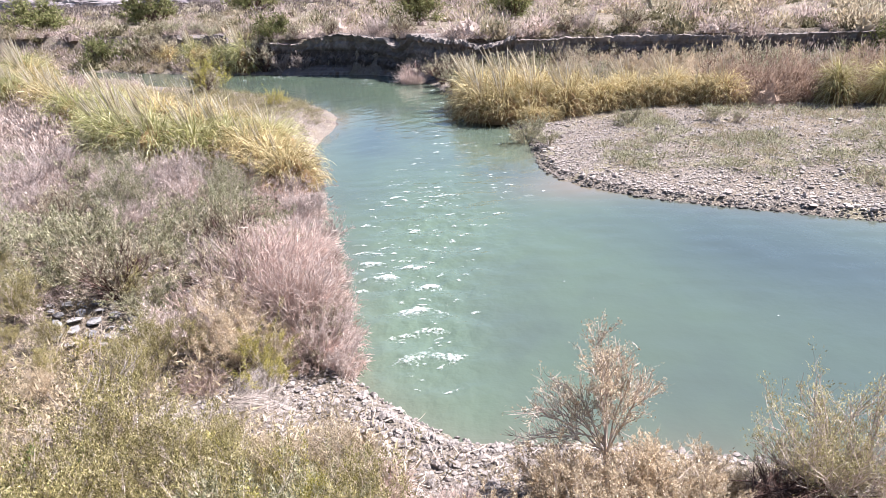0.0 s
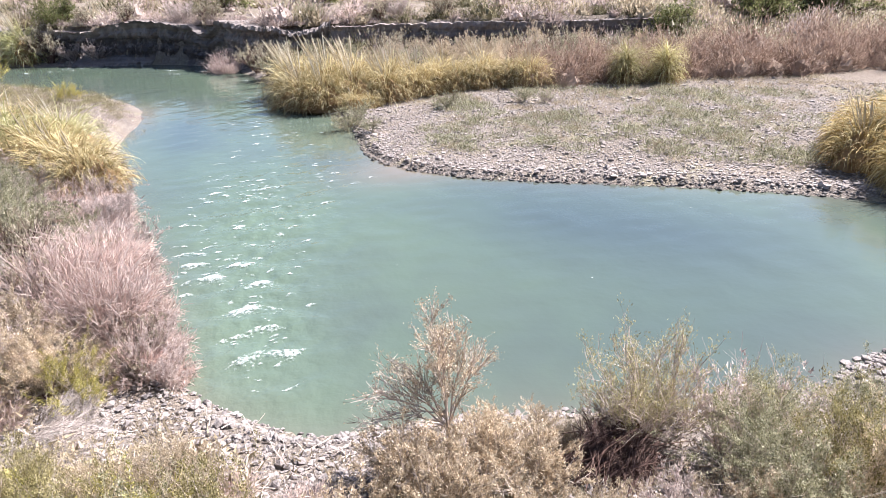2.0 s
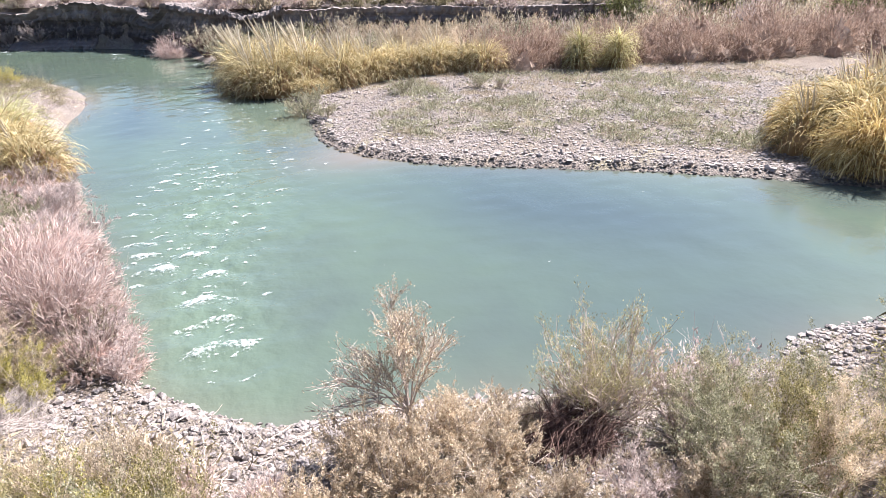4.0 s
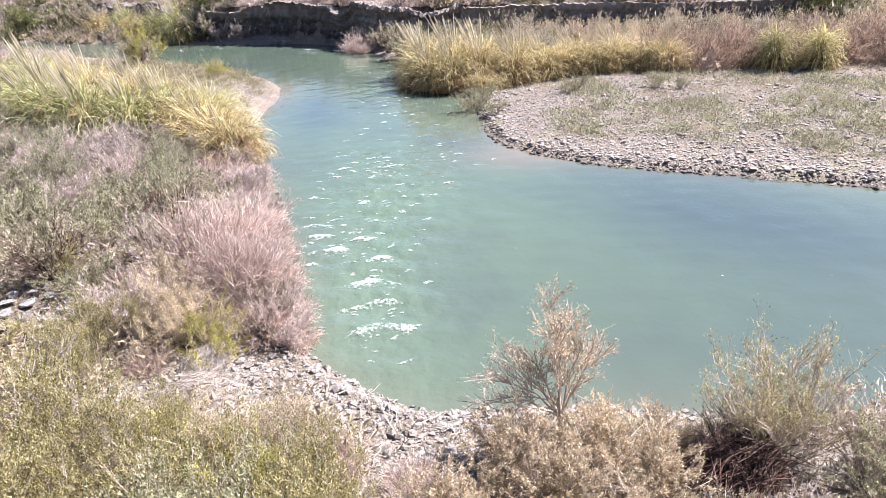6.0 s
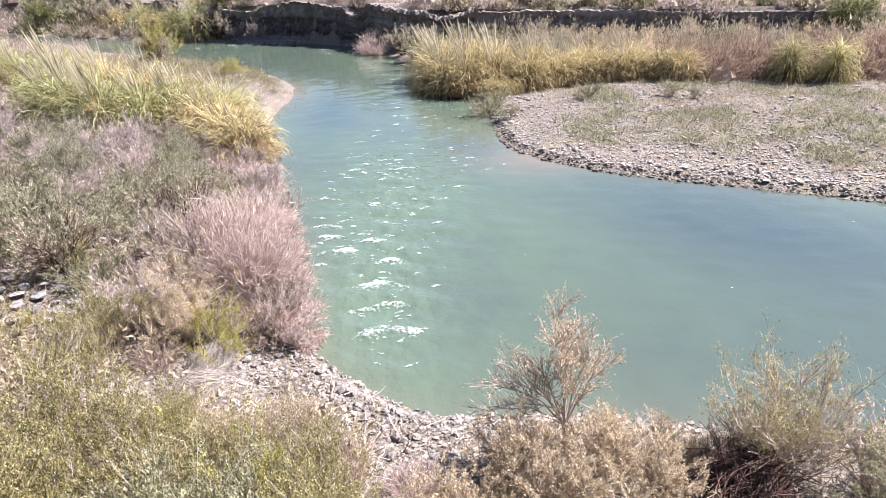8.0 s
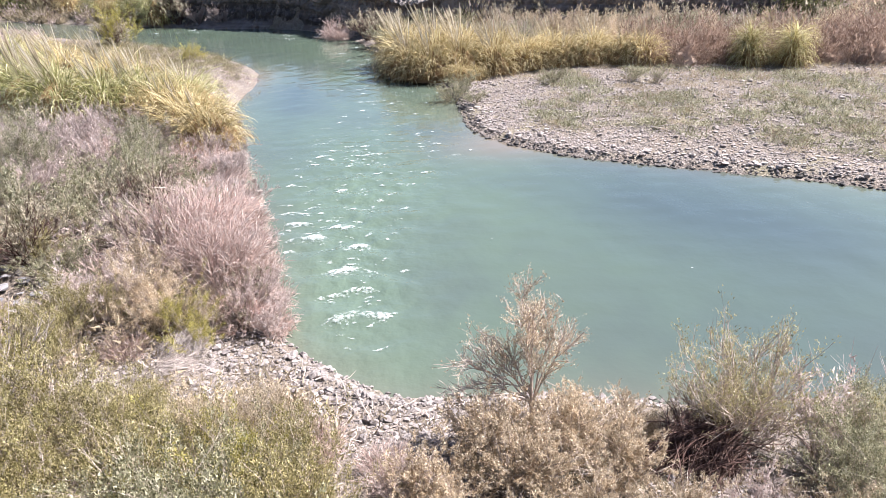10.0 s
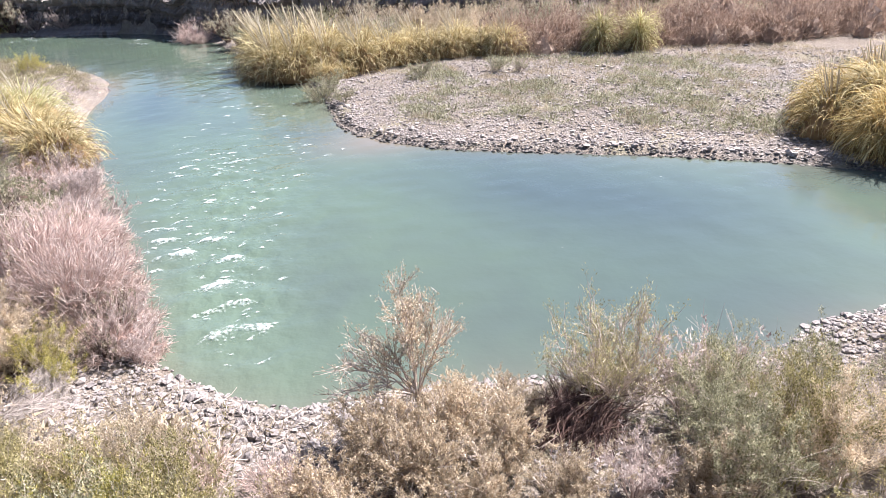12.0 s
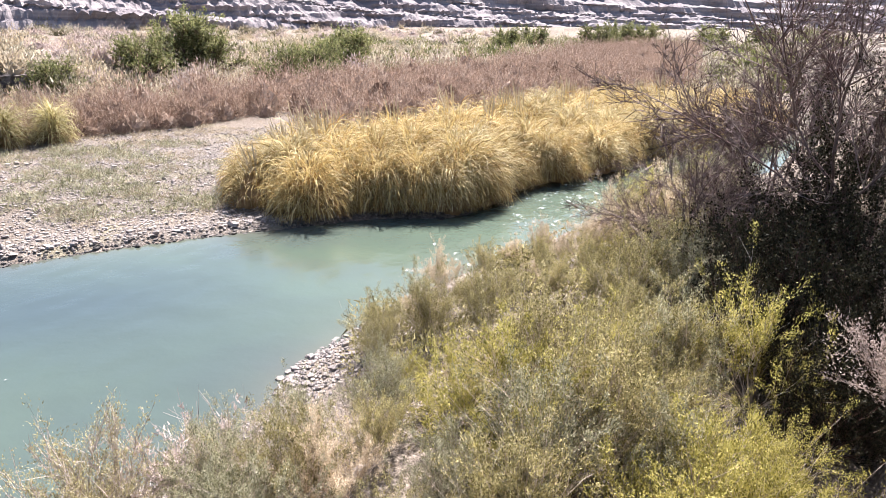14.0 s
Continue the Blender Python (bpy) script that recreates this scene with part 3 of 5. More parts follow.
def water_level(x, y):
    r = rough_water(x, y)
    waves = np.sin(y * 5.2 + 1.1 * np.sin(x * 1.9) + 0.6 * np.sin(x * 4.1 + y)) * 0.5 + ripple(x, y, 1.1, 5) * 0.7 + 0.5 * ripple(x, y, 0.45, 6)
    return 0.012 * ripple(x, y, 1.7, 8) + 0.05 * r * waves


wx = steps((-112, -14, 50), (-14, -4.5, 40), (-4.5, 4, 100), (4, 20, 80), (20, 30, 60), (30, 66, 36))
wy = steps((-18, 1, 30), (1, 8, 56), (8, 22, 150), (22, 52, 120), (52, 97, 50))
x, y, quads = sheet(wx, wy)
d = shore(x, y)[0]
quads = quads[(d[quads] < 1.6).any(1)]
keep, back = np.unique(quads, return_inverse=True)
x, y, d = x[keep], y[keep], d[keep]
me = build("river", np.stack([x, y, water_level(x, y)], -1), [back.reshape(-1, 4)], WATER, True)
shoal = 0.7 * np.exp(-((x - 4.2) / 1.8) ** 2 - ((y - 20.0) / 1.5) ** 2) + 0.5 * np.exp(-((x + 5.0) / 0.9) ** 2 - ((y - 33.5) / 2.8) ** 2) + 0.35 * np.exp(d / 0.5)
me.attributes.new("shallow", "FLOAT", "POINT").data.foreach_set("value", np.clip(shoal, 0, 0.9).astype(np.float32))
u, w = (x - 9.0) * 0.84 - (y - 12.7) * 0.54, (x - 9.0) * 0.54 + (y - 12.7) * 0.84
# dark reflections painted on the pool and in the left channel upstream
reflected_dark = 0.44 * ease(2.0, 8, x) * ease(13.5, 8.5, x) + 0.28 * np.exp(-(u / 4.8) ** 4 - (w / 1.9) ** 2) + 0.5 * np.exp(-((x + 2.8) / 1.0) ** 2 - ((y - 29) / 5.0) ** 2)
me.attributes.new("reflected_dark", "FLOAT", "POINT").data.foreach_set("value", np.clip(reflected_dark, 0, 1).astype(np.float32))
me.attributes.new("rough", "FLOAT", "POINT").data.foreach_set("value", rough_water(x, y).astype(np.float32))
tagged(new("water", me), "milky turquoise river water flowing past gravel banks", "river", kind="structure")


def foam_patch(rng, cx, cy, along, across, turn):
    """One breaking crest: a bright curled line upstream, lace that trails off downstream."""
    n, k = 17, 8
    s, w = np.meshgrid(np.linspace(-1, 1, n), np.linspace(-1, 1, k), indexing="ij")
    bow, phase = rng.uniform(-0.5, -0.05), rng.uniform(0, 6.28)
    wander = 0.10 * np.sin(2.3 * s + phase) + 0.07 * np.sin(5.7 * s + 2 * phase)
    px = s * along
    py = w * across * (0.45 + 0.55 * (1 - np.abs(s)) ** 0.5) + (bow * s * s + wander) * along * 0.6
    gx_, gy_ = cx + px * np.cos(turn) - py * np.sin(turn), cy + px * np.sin(turn) + py * np.cos(turn)
    crest = np.where(w > 0.62, (1 - w) / 0.38, (w + 1) / 1.62)
    ragged = 0.75 + 0.25 * np.sin(4.1 * s + 3 * phase)
    fade = np.clip((1 - np.abs(s) ** 2.5) * crest ** 1.25 * ragged * 1.2, 0, 1)
    z = water_level(gx_, gy_) + 0.014 + 0.07 * min(along, 0.6) * (1 - s * s) * np.clip(crest, 0, 1) ** 1.5
    i, j = np.meshgrid(np.arange(n - 1), np.arange(k - 1), indexing="ij")
    a = i * k + j
    return np.stack([gx_, gy_, z], -1).reshape(-1, 3), [np.stack([a, a + k, a + k + 1, a + 1], -1).reshape(-1, 4)], fade.ravel()


rng = np.random.default_rng(11)
pieces, fades = [], []
for cx, cy, half, turn in ((-0.35, 9.9, 0.60, 0.05), (-0.35, 10.9, 0.36, -0.05), (-0.85, 10.8, 0.28, 0.05), (-0.5, 11.7, 0.55, 0.0), (-0.3, 12.8, 0.42, -0.12), (-0.7, 14.0, 0.32, 0.25), (-1.45, 13.4, 0.46, -0.05),
                           (-1.65, 14.3, 0.42, -0.15), (-1.85, 15.0, 0.40, -0.2), (-0.7, 16.5, 0.26, 0.2), (-2.1, 17.1, 0.18, 0.0), (-1.35, 19.6, 0.28, 0.1), (0.2, 19.5, 0.40, 0.1), (0.25, 9.95, 0.16, 0.6), (0.6, 16.0, 0.18, 0.5)):
    v, f, fade = foam_patch(rng, cx, cy, 1.25 * half, half * rng.uniform(0.55, 0.75), turn)
    pieces.append((v, f))
    fades.append(fade)
for cx, cy, rx, ry, count, big in ((-0.5, 11.8, 0.9, 2.4, 60, 0.2), (-0.6, 15.5, 1.2, 2.4, 80, 0.26), (0.4, 19.8, 1.9, 2.8, 95, 0.28), (1.0, 27, 2.2, 5.0, 90, 0.3),
                                   (0.8, 38, 1.4, 5.5, 60, 0.5), (-3.0, 48.5, 2.5, 1.3, 26, 0.6), (-14, 53.5, 6.0, 1.5, 16, 0.7), (15.5, 6.8, 1.6, 0.8, 24, 0.3), (22.5, 6.0, 3.4, 1.0, 120, 0.3),
                                   (4.5, 12.0, 5.0, 3.0, 10, 0.08), (1.5, 37, 0.7, 2.0, 26, 0.55)):
    for _ in range(count):
        px, py, size = rng.normal(cx, rx * 0.7), rng.normal(cy, ry * 0.7), big * rng.uniform(0.3, 1.0) ** 1.4
        if shore(np.array([px]), np.array([py]))[0][0] < -0.3:
            v, f, fade = foam_patch(rng, px, py, 1.2 * size, size * rng.uniform(0.35, 0.7), rng.normal(0, 0.4))
            pieces.append((v, f))
            fades.append(fade * rng.uniform(0.6, 1.0))
v, f = joined(pieces)
me = build("foam", v, f, FOAM, True)
me.attributes.new("fade", "FLOAT", "POINT").data.foreach_set("value", np.concatenate(fades).astype(np.float32))
tagged(new("foam", me), "white broken foam on the crests of the rapids", "foam", kind="stuff")


# ---------------- cut bank and far bluffs ----------------
def cliff_wall(name, line, base, height, depth, label, seed, material, rows=14, talus=0.31, uneven=1.0):
    """An eroded earth wall along a plan line: columns, gullies and an overhanging crumbling lip."""
    line = curve_through(line, 26)
    rng = np.random.default_rng(seed)
    way = unit(np.gradient(line, axis=0))
    out = np.stack([way[:, 1], -way[:, 0]], -1)
    n = len(line)
    s = np.cumsum(np.hypot(*np.gradient(line, axis=0).T))
    v = np.linspace(0, 1, rows)
    column = 0.5 * np.sign(np.sin(s * 2.1 + 2 * np.sin(s * 0.7))) * np.abs(np.sin(s * 2.1 + 2 * np.sin(s * 0.7))) ** 0.4
    heap = np.clip(np.sin(s * talus + 1.2), 0, 1)[:, None]
    foot = 1.5 * np.clip(1 - v[None] * 2.4, 0, 1) ** 1.5 * heap
    lip = 0.28 * ease(0.86, 0.95, v)[None]
    push = depth * (0.38 * column[:, None] * (1 - 0.5 * v[None]) + foot + lip * (0.3 + 0.9 * np.repeat(rng.uniform(0, 1, (n // 5 + 1, 1)), 5, 0)[:n]) + rng.normal(0, 0.07, (n, rows)) + 0.10 * np.sin(s * 5.3 + 3 * np.sin(s * 1.3))[:, None] + 0.12 * np.sin(v[None] * 21 + 0.2 * s[:, None]))
    slump = np.clip(np.sin(s * 0.47 + 1.9 * np.sin(s * 0.19)) - 0.45, 0, 1)
    top = height * (1 + uneven * (0.05 * np.sin(s * 0.8) + 0.02 * column - 0.35 * slump) + rng.normal(0, 0.014, n))
    px, py = line[:, None, 0] + out[:, None, 0] * push, line[:, None, 1] + out[:, None, 1] * push
    pz = base + v[None] * top[:, None]
    front = np.stack([px, py, pz], -1)
    rear = np.stack([line[:, 0] - out[:, 0] * 1.6, line[:, 1] - out[:, 1] * 1.6, base + top * 0.98], -1)[:, None]
    grid = np.concatenate([front, rear], 1)
    k = rows + 1
    i, j = np.meshgrid(np.arange(n - 1), np.arange(k - 1), indexing="ij")
    a = i * k + j
    ob = new(name, build(name, grid.reshape(-1, 3), [np.stack([a, a + k, a + k + 1, a + 1], -1).reshape(-1, 4)], material))
    return tagged(ob, label, "cliff", kind="structure")


cliff_wall("cliff", [(-26, 71), (-20, 64.5), (-16.5, 60.6), (-12.5, 57.6), (-8.6, 55.5), (-5.5, 53.8), (-3.2, 51.9), (-0.9, 49.0), (0.8, 47.0), (3.0, 46.3), (5.5, 45.2)],
           -0.3, 3.2, 1.25, "shaded clay cut bank with crumbling turf lip over the river", 3, CLIFF)
cliff_wall("terrace_cliff", [(5.5, 45.4), (9, 44.9), (13.5, 43.3), (17, 41.9), (20, 40.7), (24, 39.6), (28, 38.9)],
           0.5, 2.12, 0.6, "low crumbling earth step below the dry terrace", 9, CLIFF, rows=9, talus=0.7, uneven=0.25)


def bluff_wall(seed):
    """Two tiers of badland cliffs with pale debris slopes between, behind the plain."""
    line = curve_through([(-700, 520), (-330, 430), (-90, 300), (20, 190), (84, 140), (150, 122), (245, 112), (420, 40), (700, -120), (1100, -400)], 90)
    rng = np.random.default_rng(seed)
    way = unit(np.gradient(line, axis=0))
    out = np.stack([way[:, 1], -way[:, 0]], -1)
    s = np.cumsum(np.hypot(*np.gradient(line, axis=0).T))
    profile = [(0, -1), (0.4, 0.4), (0.7, 1.7), (1.3, 1.8), (1.6, 3.1), (2.4, 3.3), (4.4, 4.0), (4.6, 4.7), (6.4, 5.2), (6.6, 6.0), (8.6, 6.6), (9.0, 7.4), (11, 8.0), (11.3, 8.8), (14, 9.6), (14.4, 11.4), (15.2, 11.6), (15.6, 13.5), (17, 13.8), (24, 16), (25, 20), (40, 23), (41, 28), (70, 32), (160, 34)]
    cols = []
    gully = 1.6 * np.sin(s * 0.21 + 2 * np.sin(s * 0.05)) + 0.8 * np.sin(s * 0.63 + np.sin(s * 0.2)) + 0.5 * np.sin(s * 1.7)
    for back, up in profile:
        b = back + gully * min(1.0, 0.4 + back * 0.05) + rng.normal(0, 0.25, len(s)) + 1.2 * np.sin(s * 0.11 + up)
        cols.append(np.stack([line[:, 0] - out[:, 0] * b, line[:, 1] - out[:, 1] * b, 2.0 + 0.012 * 60 + up + 0.25 * rng.normal(size=len(s)) + 0.6 * np.sin(s * 0.04 + up)], -1))
    grid = np.stack(cols, 1)
    n, k = grid.shape[:2]
    i, j = np.meshgrid(np.arange(n - 1), np.arange(k - 1), indexing="ij")
    a = i * k + j
    ob = new("bluff", build("bluff", grid.reshape(-1, 3), [np.stack([a, a + k, a + k + 1, a + 1], -1).reshape(-1, 4)], BLUFF))
    return tagged(ob, "pale mauve badland bluffs in eroded tiers beyond the plain", "bluff", kind="structure")


bluff_wall(21)


# ---------------- plants ----------------
def part(name, shape, material, parent, label=""):
    ob = new(name, build(name, shape[0], shape[1], material))
    ob.parent = parent
    return tagged(ob, label)


def height_at(x, y):
    return float(land(np.array([float(x)]), np.array([float(y)]))[0])


made = {}


def set_plant(kind, x, y, size=1.0, tall=1.0, turn=None, group="", sink=0.03, z=None):
    """Puts one plant of a kind on the soil; the first of its kind is built, later ones are copies."""
    maker, label, category = KINDS[kind]
    turn = random.uniform(0, 360) if turn is None else turn
    if category == "grass":
        turn = turn / 8 - 22                                    # the wind has laid all the plumes one way
    spot = Vector((x, y, (height_at(x, y) if z is None else z) - sink))
    m = Matrix.LocRotScale(spot, Euler((radians(random.uniform(-4, 4)), radians(random.uniform(-4, 4)), radians(turn))), Vector((size, size, size * tall)))
    if kind not in made:
        made[kind] = maker()
        made[kind].matrix_basis = m
        ob = made[kind]
    else:
        first = made[kind]
        ob = copy_thing(first, m @ Matrix.Diagonal((1 / first.scale[0], 1 / first.scale[1], 1 / first.scale[2], 1)))
    return tagged(ob, label, category, group)


def pampas(seed, leaf, height=1.5, spread=1.0, blades=620, plumes=14, high=1.45, wide=0.012, stiff=0.2):
    def make():
        root = new("pampas_grass")
        a, low, thatch, b = pampas_shape(seed, height, spread, blades, wide, plumes, high, stiff)
        part("leaves", a, leaf, root)
        part("skirt", low, PAMPAS_DEAD, root, "dead brown lower leaves")
        part("thatch", thatch, PAMPAS_DEAD, root, "dense brown thatch")
        if b:
            part("plumes", b, PLUME, root, "pale feathery plumes")
        return root
    return make


def shrub(seed, wood, crown, name="shrub", **shape):
    def make():
        root = new(name)
        a, b = shrub_shape(seed, **shape)
        part("wood", a, wood, root)
        if b:
            part("foliage", b, crown, root)
        return root
    return make


def branched(seed, wood, crown, leaf=5000, leaf_long=0.045, leaf_wide=0.010, stem_thick=0.018, **shape):
    """A shrub near the camera: every stem is a part, with its own twigs and leaves on it."""
    def make():
        root = new("shrub")
        rng = np.random.default_rng(seed + 500)
        groups = shrub_shape(seed, split=True, stem_thick=stem_thick, **shape)
        share = leaf // max(len(groups), 1)
        for main, second, third in groups:
            stem = part("stem", tubes(main, taper(main, stem_thick, stem_thick * 0.3), 6), wood, root)
            pieces = []
            if len(second):
                pieces.append(tubes(second, taper(second, stem_thick * 0.45, stem_thick * 0.14), 4))
            if len(third):
                side = unit(np.cross(third[:, -1] - third[:, 0], rng.normal(size=(len(third), 3))))
                pieces.append(ribbons(third, taper(third, stem_thick * 0.18, stem_thick * 0.09), side))
            if pieces:
                tagged(part("twig_spray", joined(pieces), wood, stem), kind="stuff")
            if leaf and len(third):
                tips = third[third[:, 1, 2] > 0.3 * shape["height"]]
                tips = tips if len(tips) else third
                i, w = rng.integers(max(1, len(tips) * 2 // 3), size=share), np.sqrt(rng.uniform(0.25, 1.15, share))[:, None]
                place = tips[i, 0] * (1 - w) + tips[i, 1] * w + rng.normal(size=(share, 3)) * 0.03
                way = unit(unit(tips[i, 1] - tips[i, 0]) + 0.7 * rng.normal(size=(share, 3)) + np.array([0, 0, 0.5]))
                part("foliage", leaves(place, way, leaf_long * rng.uniform(0.6, 1.4, share), leaf_wide * rng.uniform(0.7, 1.3, share), rng), crown, stem)
        return root
    return make


def slender_tree(seed, wood, crown):
    """A small half-bare tree: a tall leafy middle, a lower leafy shoulder, and bare branches that reach out low on one side."""
    def make():
        rng = np.random.default_rng(seed)
        root = new("slender_tree")
        trunk = np.array([[[0, 0, -0.1], [0.02, 0.0, 0.35], [-0.02, 0.02, 0.75]]])
        part("trunk", tubes(trunk, np.array([[0.034, 0.028, 0.022]]), 8), wood, root)
        limbs = ((-0.10, 1.98, 1.0), (-0.02, 1.90, 1.0), (0.06, 1.78, 1.0), (-0.18, 1.80, 1.0), (0.34, 1.50, 1.0), (0.44, 1.42, 0.9), (0.24, 1.55, 1.0), (0.48, 1.16, 0.4),
                 (-0.42, 1.42, 0.7), (-0.58, 1.36, 0.6), (-0.78, 1.22, 0.3), (-0.95, 1.05, 0.1), (-1.02, 0.84, 0.0), (-0.88, 0.66, 0.0), (-1.12, 0.46, 0.0), (-0.35, 1.15, 0.4))
        s = np.linspace(0, 1, 7)[None, :, None]
        for dx, dz, leafy in limbs:
            tip = np.array([dx, rng.uniform(-0.32, 0.32), dz])
            start = np.array([0.0, 0.0, rng.uniform(0.30, 0.72)])
            bend = start * 0.45 + tip * 0.55 + np.array([-0.18 * dx, 0, 0.16 if dz > 0.9 else 0.22])
            main = start * (1 - s) ** 2 + 2 * bend * s * (1 - s) + tip * s * s
            main[:, 1:] += rng.normal(0, 0.014, main[:, 1:].shape)
            arm = part("limb", tubes(main, taper(main, 0.013, 0.004), 5), wood, root)
            two = grow(rng, main, 16, 0.30, 0.42, 0.30, k=4, low=0.3)
            three = grow(rng, np.concatenate([two, two, main[:, 3:]]), 130, 0.12, 0.55, 0.3, k=3, low=0.25)
            side = unit(np.cross(three[:, -1] - three[:, 0], rng.normal(size=(len(three), 3))))
            tagged(part("twig_spray", joined([tubes(two, taper(two, 0.0060, 0.0030), 3), ribbons(three, taper(three, 0.0030, 0.0016), side)]), wood, arm), kind="stuff")
            share = int(40 + 720 * leafy)
            i = rng.integers(len(three), size=share)
            place = three[i, rng.integers(1, 3, share)] + rng.normal(0, 0.022, (share, 3))
            way = unit(rng.normal(size=(share, 3)) + np.array([0, 0, 0.6]))
            tagged(part("foliage", leaves(place, way, rng.uniform(0.018, 0.036, share), rng.uniform(0.005, 0.009, share), rng), crown, arm), kind="stuff")
        return root
    return make


def brush_heap(seed, wood, radius, height, count=260):
    """A bowl of long thin stems that have fallen over one another."""
    def make():
        rng = np.random.default_rng(seed)
        root = new("brush_heap")
        a, r = rng.uniform(0, 6.28, count), radius * np.sqrt(rng.uniform(0, 1, count)) * 0.6
        lie = rng.normal(0.3, 0.5, count)
        way = np.stack([np.cos(lie), np.sin(lie), rng.uniform(-0.05, 0.35, count)], -1)
        mid = np.stack([r * np.cos(a), r * np.sin(a), height * rng.uniform(0.05, 0.8, count) * (1 - 0.6 * (r / radius) ** 2)], -1)
        u = np.linspace(-0.5, 0.5, 4)[None, :, None]
        path = mid[:, None] + way[:, None] * u * (radius * rng.uniform(0.6, 1.5, count))[:, None, None] - np.array([0, 0, 0.5]) * u * u * height
        path[..., 2] = np.maximum(path[..., 2], 0.01)
        path += rng.normal(0, 0.012, path.shape)
        tagged(part("brush", tubes(path, taper(path, 0.007, 0.004), 4), wood, root), kind="stuff")
        return root
    return make


def broom(seed, material, height, radius, shoots=420, twigs=800):
    def make():
        root = new("broom_shrub")
        a, b = broom_shape(seed, height, radius, shoots, twigs)
        part("wood", a, material, root)
        part("brush", b, material, root)
        return root
    return make


